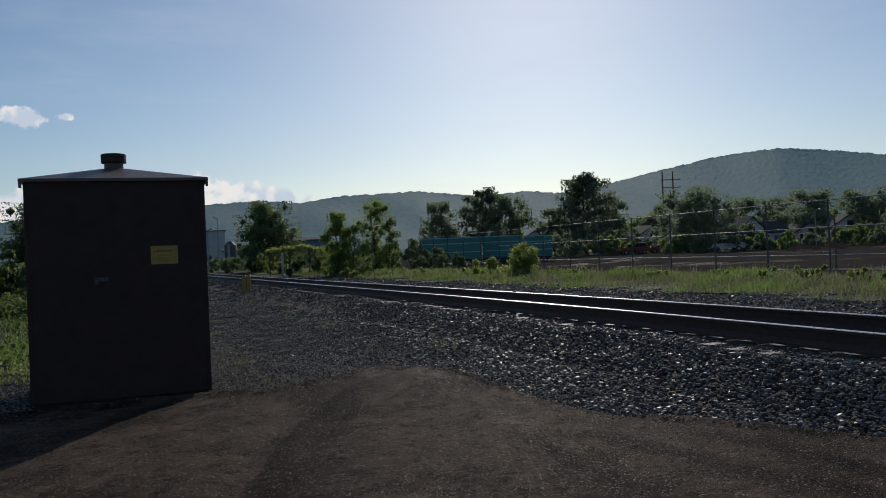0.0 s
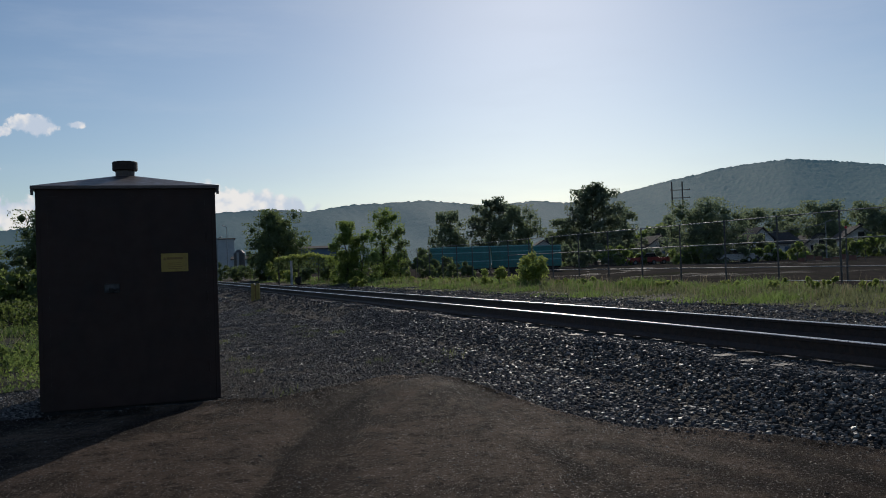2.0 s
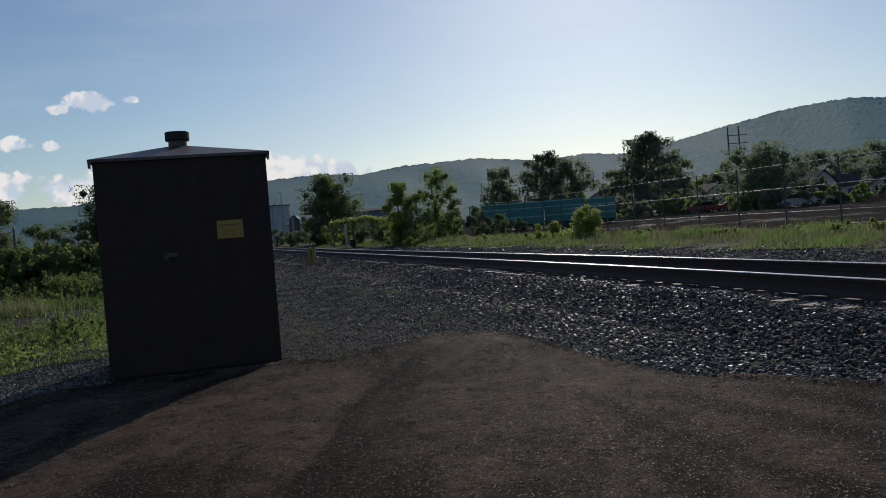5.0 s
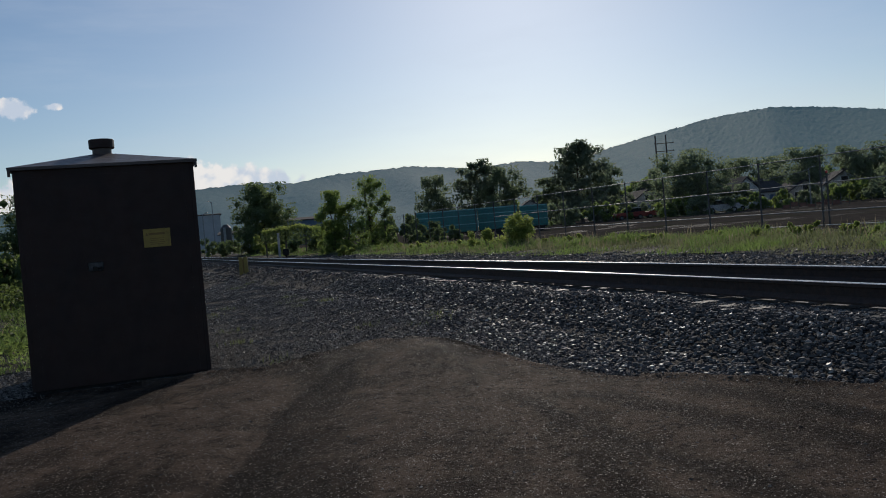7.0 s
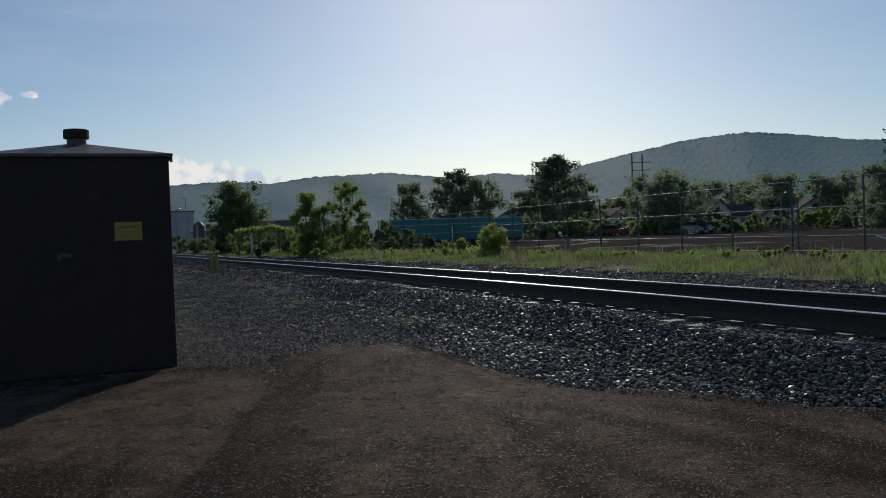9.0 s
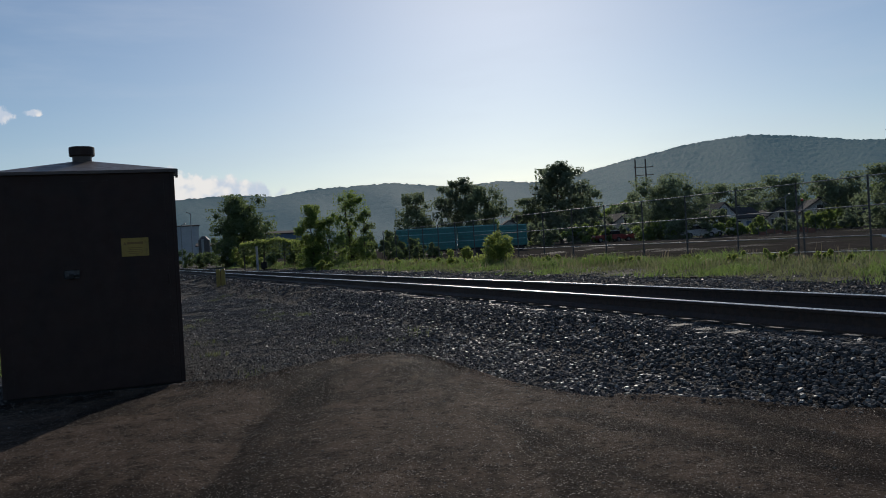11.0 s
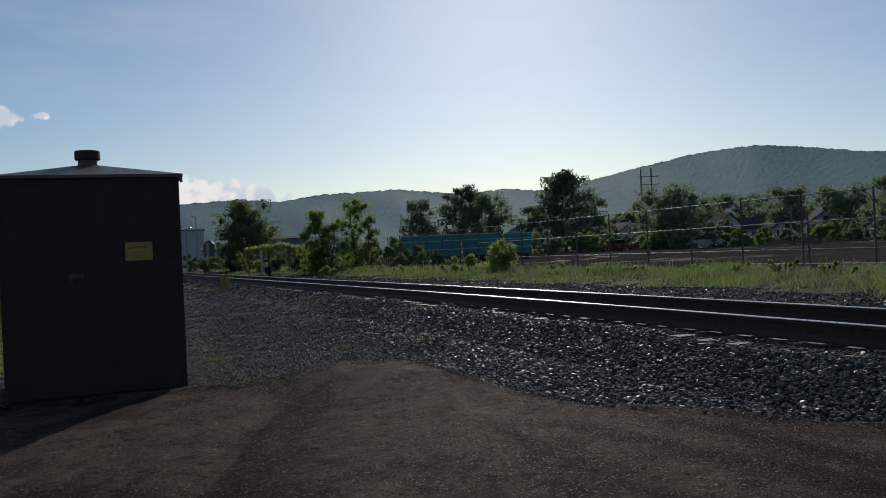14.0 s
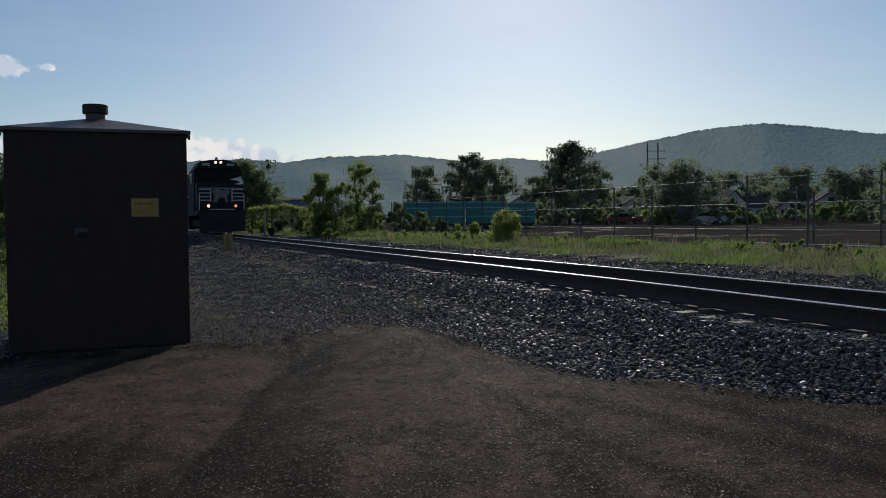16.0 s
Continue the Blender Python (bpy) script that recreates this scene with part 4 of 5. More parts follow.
    ob = blades("lawn_grass", np.stack([x, y, ground_z(x, y) + .04], -1), np.full(n, .07), BLADE_LUSH, rng, width=.025)
    tagged(ob, "short sunlit lawn grass", "grass", kind="stuff")


verge_grass()
meadow_grass()


def gravel_weeds():
    rng = np.random.default_rng(14)
    v = []
    for k in range(90):
        y = rng.uniform(9.5, 34)
        u = rng.uniform(-7.5, -1.6)
        x = float(rail_x(y)) + u / math.cos(TURN)
        if lumps(x, y, 2.3, 7) < .05 or x < -7 or (abs(x + 3.8) < 1.6 and abs(y - 10.8) < 1.7):
            continue
        m = rng.integers(12, 45)
        q = np.stack([x + rng.normal(size=m) * .12, y + rng.normal(size=m) * .16, np.zeros(m)], -1)
        v.append(q)
    p = np.concatenate(v)
    p[:, 2] = ground_z(p[:, 0], p[:, 1])
    tagged(blades("weed", p, np.full(len(p), .07), BLADE, rng, width=.006), "sparse low weeds growing through gravel", "weeds", kind="stuff")


gravel_weeds()


def near_hut(x, y):
    a = radians(HUT_TURN)
    p, q = x + 3.76, y - 9.9
    lx, ly = p * math.cos(a) + q * math.sin(a), q * math.cos(a) - p * math.sin(a)
    return (np.abs(lx) < HUT_W / 2 + .02) & (ly > -.03) & (ly < 1.94)


def ballast():
    rng = np.random.default_rng(21)
    # shoulder and bed of the track
    y = np.concatenate([3.5 + 20 * rng.random(61000) ** 1.25, 22 + 45 * rng.random(8000) ** 1.3, 4 + 55 * rng.random(16000) ** 1.8])
    u = np.concatenate([-.18 - 4.9 * rng.random(61000) ** 1.45, rng.uniform(-3.5, -.3, 8000), rng.uniform(-.3, 6.3, 16000)])
    x = rail_x(y) + u / math.cos(TURN)
    e = apron_edge(x)
    ok = y > e + .0
    ok &= ~near_hut(x, y)
    x, y, u = x[ok], y[ok], u[ok]
    d = np.hypot(x, y)
    size = rng.uniform(.011, .028, len(x)) * np.interp(u, [-4.6, -3, -2.2, 3, 6.3], [.45, .7, 1.05, 1.1, .9]) * np.interp(d, [5, 12, 60], [1, 1.1, 2.2])
    inner = (u > -.6) & (u < 2.1)
    p = np.stack([x, y, ground_z(x, y) + size * .25 - np.where(inner & (u > .2), .03, 0) + np.where((u > -.8) & (u < -.12), .016, 0)], -1)
    tagged(stones("ballast", p, size, STONE, rng), "angular dark grey track ballast stones", "ballast", kind="stuff")
    # finer stone between the far rail and the grass
    n = 42000
    y = 6 + 44 * rng.random(n) ** 1.5
    u = rng.uniform(2.1, 6.6, n)
    x = rail_x(y) + u / math.cos(TURN)
    size = rng.uniform(.014, .036, n) * np.interp(y, [8, 20, 50], [1, 1.2, 1.9])
    p = np.stack([x, y, ground_z(x, y) + size * .2], -1)
    tagged(chips("far_gravel", p, size, STONE, rng), "grey crushed stone beyond the far rail", "gravel", kind="stuff")
    # finer gravel of the yard
    n = 90000
    y = 7.5 + 34 * rng.random(n) ** 1.7
    x = -8.5 + (rail_x(y) + 6.0) * rng.random(n)
    e = apron_edge(x)
    ok = (y > e + .0) & (across(x, y) < -2.2) & (x > np.interp(y, *LEFT_EDGE) - .5)
    ok &= ~near_hut(x, y)
    x, y = x[ok], y[ok]
    size = rng.uniform(.007, .02, len(x)) * np.interp(np.hypot(x, y), [8, 15, 45], [1, 1.2, 2.6])
    p = np.stack([x, y, ground_z(x, y) + size * .2], -1)
    tagged(chips("yard_gravel", p, size, STONE, rng), "loose fine grey gravel", "gravel", kind="stuff")
    # strip left of the hut, in the stone with painted-in sunlight
    n = 15000
    y = rng.uniform(4.5, 12.6, n)
    x = rng.uniform(-7.2, -4.3, n)
    ok = (x > np.interp(y, *LEFT_EDGE) - .25) & (y > np.interp(x, EDGE_X, EDGE_Y)) 
    ok &= ~near_hut(x, y)
    x, y = x[ok], y[ok]
    size = rng.uniform(.009, .024, len(x))
    p = np.stack([x, y, ground_z(x, y) + size * .2], -1)
    tagged(stones("side_gravel", p, size, LIT_STONE, rng), "loose grey gravel beside the hut", "gravel", kind="stuff")


ballast()

# ---- low growth ----


def overgrown_fence():
    """Old fence under a mat of vines."""
    rng = np.random.default_rng(90)
    x, y = polar(-9.6, 66)
    t = thing("overgrown_fence", pose(x, y, float(ground_z(x, y)) - .05, 0, 0, 6), "old wire fence under a mat of sunlit vines", "fence")
    for k in range(4):
        part("post", rod((-2.2 + k * 1.5, 0, 0), (-2.2 + k * 1.5, 0, 2.2), .05), WOODPOLE, t)
    # dark body, light top: shade and sunlight painted by two leaf materials
    n = 2600
    c = np.stack([rng.uniform(-2.5, 2.5, n), rng.normal(size=n) * .25, rng.uniform(1.3, 2.15, n)], -1)
    c[:, 2] -= .25 * (np.abs(c[:, 0]) / 2.5) ** 2
    mesh_np("vines", *leaf_quads(rng, c, .085), LEAF_DARK, t)
    n = 1600
    c = np.stack([rng.uniform(-2.5, 2.5, n), rng.normal(size=n) * .3, 2.2 + .09 * rng.normal(size=n)], -1)
    c[:, 2] -= .25 * (np.abs(c[:, 0]) / 2.5) ** 2 - .12 * lumps(c[:, 0], c[:, 0], .4)
    mesh_np("vine_top", *leaf_quads(rng, c, .08), LEAF_LIGHT, t)["label"] = "vine leaves in a lighter colour for the sunlit top"


rg = random.Random(31)
HEDGE = "dense vine-covered hedge with pale sunlit leaf tips"
for k in range(9):
    f = k / 8
    shrub("hedge_shrub", -31 + 17.5 * f, 36.2 + 2.5 * math.sin(f * 5) + 2 * f, 2.25 + .15 * math.sin(k * 2.1), 3.9, 2.4, HEDGE, LEAF_HEDGE, 8000, .078, 50 + k, 8, "hedge", 120, "hedge behind the lawn", .8)
for k in range(3):
    shrub("hedge_shrub", -17 + k * 1.6, 30.5 + k * 1.2, 1.9 + .3 * rg.random(), 3.0, 2.2, HEDGE, LEAF_HEDGE, 8000, .065, 70 + k, 0, "hedge", 100, "hedge behind the hut", .95)
for k, (az, d, h, w) in enumerate([(-33, 60, 2.6, 7), (-30, 66, 2.9, 6), (-27.5, 62, 3.1, 6)]):
    shrub("shrub", *polar(az, d), h, w, 3, "dark bushy growth behind the hedge", LEAF_DARK, 3600, .14, 80 + k, clumps=30)
for k, (tx, ty, th) in enumerate([(-15.2, 27.5, 1.1), (-13.4, 26.0, 1.0), (-11.6, 25.2, .9), (-13.4, 28.8, 1.25), (-15.4, 30.2, 1.3), (-10.2, 24.0, .75), (-14.6, 24.4, .7)]):
    shrub("weed_thicket", tx, ty, th, 2.3, 1.3, "tall dark green weeds before the hedge", LEAF_HEDGE, 2600, .045, 210 + k, 5, "weeds", 44, "", .3)
# dark weed clumps added at random to shade the meadow in patches
rc = random.Random(77)
for k in range(22):
    ty = 10.8 + 10.5 * rc.random()
    tx = float(np.interp(ty, *LEFT_EDGE)) - 1.6 - 7.5 * rc.random()
    if abs(ty - 19.0) < 1.5 and tx > -12.5:
        continue
    shrub("weed_clump", tx, ty, .34 + .26 * rc.random(), 1.0 + .6 * rc.random(), .8, "dense dark leafy weeds in the meadow", LEAF_HEDGE, 900, .03, 240 + k, 0, "weeds", 26, "", .35)
overgrown_fence()
for k, (az, d, h, w) in enumerate([(-11.95, 84, 2.0, 1.0), (-11.25, 76, 1.5, 1.6), (-10.75, 74, 1.3, .9), (-6.3, 48, .7, .9)]):
    shrub("shrub", *polar(az, d), h, w, .9, "bright yellow-green sunlit sapling shrub", LEAF_LIGHT, 1600, .07, 92 + k, clumps=16)
shrub("bush", *polar(5.05, 36.5), 1.75, 1.35, 1.2, "bright sunlit bush in the grassy verge", LEAF_LIGHT, 3400, .06, 97, clumps=30, core_k=.25)
shrub("bush", *polar(2.3, 38.5), 1.0, .5, .5, "small bright weedy bush in the verge", LEAF_LIGHT, 700, .05, 98, clumps=8, core_k=.2)
shrub("bush", *polar(3.3, 38), 1.05, .75, .6, "small bright weedy bush in the verge", LEAF_LIGHT, 1000, .05, 99, clumps=10, core_k=.2)
shrub("bush", *polar(1.3, 39.5), .65, .4, .4, "small bright weedy bush in the verge", LEAF_LIGHT, 400, .05, 100, clumps=6, core_k=.2)
for k, (az, d, h, w) in enumerate([(-16, 150, 3.2, 9), (-14.3, 112, 2.4, 5), (-13.1, 96, 2.4, 5), (-8.6, 70, 2.4, 3.5), (-5.2, 63, 1.6, 3.5), (-2.6, 68, 1.7, 3.5), (-1.0, 72, 2.2, 3.0), (.4, 66, 1.3, 2.5)]):
    shrub("shrub", *polar(az, d), h, w, 2.0, "dark bushy growth along the verge", LEAF_DARK, 3000, .1, 110 + k, clumps=26)
for k, (az, d, h, w) in enumerate([(9.2, 33, .5, 1.1), (11.5, 30.5, .45, 1.3), (14.2, 29, .4, 1.0), (17.5, 26.5, .4, .9), (21.2, 25.5, .55, .8), (23.4, 24.5, .5, 1.0), (26.2, 23, .45, .9), (7.2, 35, .45, 1.2), (-1.2, 46, .55, 1.5), (-3.4, 50, .6, 1.6), (.3, 43, .5, 1.3)]):
    shrub("weed_clump", *polar(az, d), h, w, .7, "pale green weed clump in the grassy verge", LEAF_LIGHT, 700, .045, 180 + k, category="weeds", clumps=12, core_k=.15)
for k in range(15):
    az = 6.2 + k * 1.65
    d = 105 + 30 * rg.random()
    shrub("shrub", *polar(az, d), 2.4 + 1.6 * rg.random(), 5.5 + 2 * rg.random(), 3, "dark bushes between the houses and the lot", LEAF_HAZY if k % 3 else LEAF_MID, 2600, .2, 130 + k, clumps=26)
for k in range(9):
    az = 7 + k * 3.1
    shrub("treeline_clump", *polar(az, 215 + 10 * rg.random()), 7.5 + 2.5 * rg.random(), 17, 8, "hazy green tree line behind the houses", LEAF_MID, 3600, .5, 150 + k, category="trees", clumps=34)
for k in range(6):
    az = -13.5 + k * 2.6
    shrub("treeline_clump", *polar(az, 240), 5.0 + 1.5 * rg.random(), 16, 8, "hazy tree line at the foot of the ridge", LEAF_DARK, 3000, .5, 160 + k, category="trees", clumps=30)


# ---- trackside furniture ----


def yellow_marker():
    x, y = -8.85, 38.2
    t = thing("trackside_marker", pose(x, y, float(ground_z(x, y)) - .02, 0, 0, -8), "pair of yellow plastic trackside marker posts in ballast", "marker")
    for sx in (-1, 1):
        part("marker_post", box(min(sx * .03, sx * .2), max(sx * .03, sx * .2), -.05, .05, 0, .8, .012), YELLOW, t)
    # dark piece filling the slot between the two posts
    part("marker_tie", box(-.028, .028, -.02, .02, .1, .7, .004), SIGN_INK, t)


def white_post():
    x, y = -11.6, 61.5
    t = thing("white_track_post", pose(x, y, float(ground_z(x, y)) - .03), "weathered white wooden post beside the track", "post")
    part("post", box(-.075, .075, -.06, .06, 0, 1.75, .015), DULL_WHITE, t)
    part("cap", box(-.09, .09, -.075, .075, 1.751, 1.79, .01), DULL_WHITE, t)
    t = thing("relay_box", pose(x + .55, y - .4, float(ground_z(x, y)) - .03), "small dark metal relay box beside the track", "relay box")
    part("box", box(-.2, .2, -.2, .2, .15, .62, .02), DARK, t)
    part("pedestal", rod((0, 0, 0), (0, 0, .149), .08), DARK, t)


yellow_marker()
white_post()


def red_marker():
    t = thing("marker_post", pose(12.9, 28.0, .33), "thin dark post with a red reflector on top", "marker")
    part("post", rod((0, 0, 0), (0, 0, 1.86), .03), POSTS, t)
    bm = bmesh.new()
    bmesh.ops.create_icosphere(bm, subdivisions=2, radius=.05, matrix=Matrix.Translation((0, 0, 1.92)))
    part("reflector", bm, RED_GLOW, t, "red reflector")


red_marker()
t = thing("lawn_stake", pose(*polar(-30.6, 38), 0), "pale wooden stake by the hedge", "stake")
part("stake", box(-.07, .07, -.05, .05, 0, 1.05, .01), WOODPOLE, t)


# ---- poles ----


def pole(name, x, y, h, label, arms=(), legs=(0.0,), r=.16, brace=False, turn=0.0):
    t = thing(name, pose(x, y, float(ground_z(x, y)) - .1, 0, 0, turn), label, "utility pole")
    for lx in legs:
        part("pole", rod((lx, 0, 0), (lx, 0, h), r, r * .7, 10), WOODPOLE, t)
    for z, a, b in arms:
        arm = part("crossarm", box(a, b, -.18, -.08, z - .075, z + .075, .01), WOODPOLE, t)
        for q in (a + .15, b - .15):
            part("insulator", rod((q, -.13, z + .076), (q, -.13, z + .28), .05, .03), GLASS, arm)
    if brace:
        for z, a, b in arms[:3]:
            part("brace", rod((legs[0], -.1, z - 1.2), (a + .2, -.1, z - .1), .05), WOODPOLE, t)
    return t


x, y = polar(8.2, 150)
pole("utility_pole", x, y, 10.2, "wooden utility pole with two crossarms", ((9.0, -1.1, 1.1), (7.9, -.9, .9)), r=.14)
x, y = polar(14.62, 190)
pole("h_frame_pole", x, y, 17.2, "tall twin-leg wooden power line frame", ((15.4, -.4, 3.9), (13.7, -.2, 3.9), (11.9, -.4, 2.6)), (0.0, 2.25), r=.2)
x, y = polar(29.8, 140)
pole("power_pole", x, y, 14.8, "tall dark power pole with several angled crossarms", ((14.0, -1.6, 2.2), (12.6, -1.8, 2.2), (11.0, -1.6, 2.0), (9.4, -1.5, 1.5)), (0.0, .9), r=.13, brace=True, turn=20)


def light_pole(az, d, h, arm, label):
    x, y = polar(az, d)
    t = thing("light_pole", pose(x, y, .2), label, "lamp post")
    part("pole", rod((0, 0, 0), (0, 0, h), .1, .06), STEEL, t)
    part("arm", rod((0, 0, h - .1), (arm, 0, h + .15), .05), STEEL, t)
    lo_x, hi_x = sorted((arm * .95, arm * 1.45))
    part("lamp_head", box(lo_x, hi_x, -.15, .15, h + .07, h + .22, .03), STEEL, t)
    return t


light_pole(-14.75, 150, 9.0, -.5, "slim pale light pole with a short arm")
light_pole(-15.38, 120, 5.9, .45, "pale light pole beside the warehouse")
lot_lamp = light_pole(23.66, 115, 4.9, .55, "thin pale lamp post with a sagging service cable")


def sagging_cable():
    """The service line that leaves the lamp post."""
    (xb, yb), (xa, ya) = polar(18.9, 112), polar(23.66, 115)
    bm = bmesh.new()
    for k in range(12):
        a, b = k / 12, (k + 1) / 12
        rod(((xb - xa) * a, (yb - ya) * a, 4.7 - .9 * a - 1.1 * a * (1 - a)), ((xb - xa) * b, (yb - ya) * b, 4.7 - .9 * b - 1.1 * b * (1 - b)), .03, sides=6, bm=bm)
    part("cable", bm, STEEL, lot_lamp, "pale sagging cable")


sagging_cable()


def service_pole():
    x, y = polar(-30.85, 74)
    t = thing("service_pole", pose(x, y, -.1), "short wooden pole with a sagging pale cable", "utility pole")
    part("pole", rod((0, 0, 0), (0, 0, 3.9), .09, .07), WOODPOLE, t)
    part("insulator", rod((0, 0, 3.901), (0, 0, 4.1), .1, .06), WHITE, t)
    bm = bmesh.new()
    pts = [Vector((-2.9 * k / 8, 0, 3.75 - .75 * math.sin(k / 8 * 1.9))) for k in range(9)]
    for a, b in zip(pts, pts[1:]):
        rod(a, b, .022, sides=6, bm=bm)
    part("cable", bm, DULL_WHITE, t, "pale sagging cable")


service_pole()

# ---- buildings ----


def windows(parent, spots, y, w, h):
    for x, z in spots:
        win = part("window", box(x - w / 2 - .08, x + w / 2 + .08, y - .06, y - .004, z - .08, z + h + .08, .01), WHITE, parent)
        part("pane", box(x - w / 2, x + w / 2, y - .075, y - .062, z, z + h), GLASS, win)


def house(az, d, w, depth, eave, ridge, turn, wall, label, gable_front=True):
    x, y = polar(az, d)
    t = thing("house", pose(x, y, float(ground_z(x, y)) - .1, 0, 0, turn), label, "house", "houses beyond the lot")
    if gable_front:
        shell = prism([(-w / 2, 0), (w / 2, 0), (w / 2, eave), (0, ridge), (-w / 2, eave)], 0, depth, "y")
        part("wall", shell, wall, t)
        for s in (-1, 1):
            a, b = (s * (w / 2 + .45), eave - .35), (0, ridge + .02)
            o = [(a[0], a[1] + .02), (b[0], b[1]), (b[0], b[1] + .2), (a[0], a[1] + .22)]
            part("roof", prism(o, -.4, depth + .4, "y"), SHINGLE, t)
        windows(t, [(-w / 4, 1.0), (w / 4, 1.0), (0, eave - .4)], 0, 1.0, 1.3)
    else:
        shell = prism([(0, 0), (depth, 0), (depth, eave), (depth / 2, ridge), (0, eave)], -w / 2, w / 2, "x")
        part("wall", shell, wall, t)
        for a, b in (((-.4, eave - .3), (depth / 2, ridge + .02)), ((depth + .4, eave - .3), (depth / 2, ridge + .02))):
            o = [a, b, (b[0], b[1] + .2), (a[0], a[1] + .2)]
            part("roof", prism(o, -w / 2 - .4, w / 2 + .4, "x"), SHINGLE, t)
        windows(t, [(-w / 3, 1.0), (w / 3, 1.0), (-w / 4, eave - 1.9), (w / 4, eave - 1.9)], 0, 1.0, 1.3)
    part("door", box(-.5 + w * .08, .5 + w * .08, -.05, -.004, .15, 2.2, .01), BLUEWALL, t)
    part("chimney", box(w * .12, w * .12 + .7, depth * .5, depth * .5 + .7, eave, ridge + .7, .02), SHINGLE, t)
    return t


house(20.0, 150, 4.2, 9, 3.5, 5.35, 12, SIDING, "pale two-storey house with a steep dark gable")
house(21.3, 156, 6, 8, 2.9, 4.5, 10, SIDING, "long low white house with dark roof", False)
house(25.6, 150, 5.4, 8, 3.2, 4.9, -12, SIDING, "white gabled house beyond the lot")
house(27.6, 175, 6.5, 8, 2.8, 4.7, 20, SIDING_B, "tan low house beyond the lot", False)
house(13.85, 165, 5.6, 8, 3.2, 5.0, 8, SIDING_B, "tan gabled house among trees")
house(12.0, 170, 7.5, 8, 2.9, 4.6, 5, SIDING, "pale house with wide dark roof", False)
house(6.2, 180, 7.5, 8, 3.0, 5.4, 0, SIDING, "pale gabled house among trees")
house(23.4, 165, 6, 8, 2.6, 4.2, 0, SIDING_B, "tan gabled house behind shrubs")


def barn():
    a, b = Vector((-49.3, 74.1)), Vector((-36.5, 39.2))
    ang = math.degrees(math.atan2(b.y - a.y, b.x - a.x))
    L = (b - a).length
    t = thing("metal_barn", pose(a.x, a.y, -.1, 0, 0, ang), "large brown ribbed metal industrial shed with canopy", "shed")
    part("wall", box(0, L, -24, -.05, 0, 7.0), BARN, t)
    rib = part("rib", box(0, .07, -.049, -.022, .05, 6.98), BARN, t)
    for k in range(1, int(L / .45)):
        twin(rib, pose(k * .45, 0, 0))
    part("roof", prism([(-24.5, 6.9), (.35, 7.0), (.35, 7.25), (-12, 8.3), (-24.5, 7.2)], -.4, L + .4, "x"), SHINGLE, t)
    part("gutter", box(-.4, L + .4, .36, .46, 6.97, 7.1, .02), POSTS, t)
    for k in (7, 14, 21, 28):
        part("downpipe", rod((k, .08, .2), (k, .08, 6.9), .07), BARN, t)
    part("wall_vent", box(12, 12.5, -.02, .06, 5.5, 6.4, .02), DARK, t)
    part("wall_lamp", box(6.6, 6.9, -.02, .26, 4.9, 5.05, .02), STEEL, t)
    can = part("canopy", box(14, 38, .03, 2.6, 3.35, 3.55, .03), POSTS, t, "flat pale metal canopy")
    for k in range(6):
        part("canopy_post", box(14.2 + k * 4.7, 14.36 + k * 4.7, 2.3, 2.46, 0, 3.348, .01), WOODPOLE, can)


barn()


def shed(name, az, d, w, depth, h, turn, wall, label):
    x, y = polar(az, d)
    t = thing(name, pose(x, y, float(ground_z(x, y)) - .2, 0, 0, turn), label, "building")
    part("wall", box(-w / 2, w / 2, 0, depth, 0, h), wall, t)
    part("roof", prism([(-.3, h + .01), (depth + .3, h + .01), (depth + .3, h + .2), (depth / 2, h + .9), (-.3, h + .2)], -w / 2 - .3, w / 2 + .3, "x"), SHINGLE, t)
    rib = part("panel_joint", box(-w / 2 + .5, -w / 2 + .6, -.03, -.002, .2, h - .1), wall, t)
    for k in range(1, int(w / 3)):
        twin(rib, pose(k * 3, 0, 0))
    return t


shed("warehouse", -17.6, 225, 26, 30, 9.6, 16, GREYWALL, "tall pale grey warehouse behind the trees")
shed("factory_building", -9.6, 190, 13, 15, 5.6, 9, BLUEWALL, "low blue-grey factory building behind trees")
shed("factory_building", -13.2, 200, 9, 12, 3.9, 12, GREYWALL, "low pale loading building behind trees")
x, y = polar(-14.0, 150)
t = thing("storage_tank", pose(x, y, .1), "dark grey upright storage tank", "tank")
part("shell", rod((0, 0, 0), (0, 0, 4.5), .95, sides=20), POSTS, t)
part("dome", rod((0, 0, 4.501), (0, 0, 5.1), .93, .35, 20), POSTS, t)
part("ladder", box(-.2, .2, -1.1, -.97, .3, 4.6, .02), STEEL, t)


def container(az, d, turn, length, label):
    x, y = polar(az, d)
    t = thing("teal_trailer", pose(x, y, float(ground_z(x, y)) + .02, 0, 0, turn), label, "trailer", "teal trailers in the lot")
    part("body", box(-length / 2, length / 2, 0, 2.4, .55, 2.45, .03), TEAL, t)
    for k in range(7):
        z = .66 + k * .26
        part("side_rail", box(-length / 2 + .05, length / 2 - .05, -.06, -.003, z, z + .07, .01), TEAL_LIGHT if k in (2, 5) else TEAL, t)
    part("roof_edge", box(-length / 2 - .02, length / 2 + .02, -.08, 2.45, 2.452, 2.55, .02), TEAL_LIGHT, t)
    for sx in (-length / 2 + .8, length / 2 - 1.7, length / 2 - .7):
        part("wheel", rod((sx, .05, .42), (sx, .35, .42), .42, sides=16), RUBBER, t)
    part("underframe", box(-length / 2 + .1, length / 2 - .1, .3, 2.1, .42, .548), DARK, t)


container(.6, 76, 2, 5.4, "teal slatted cargo trailer behind the fence")
container(4.0, 78, -4, 3.6, "shorter teal slatted trailer with pale edges")
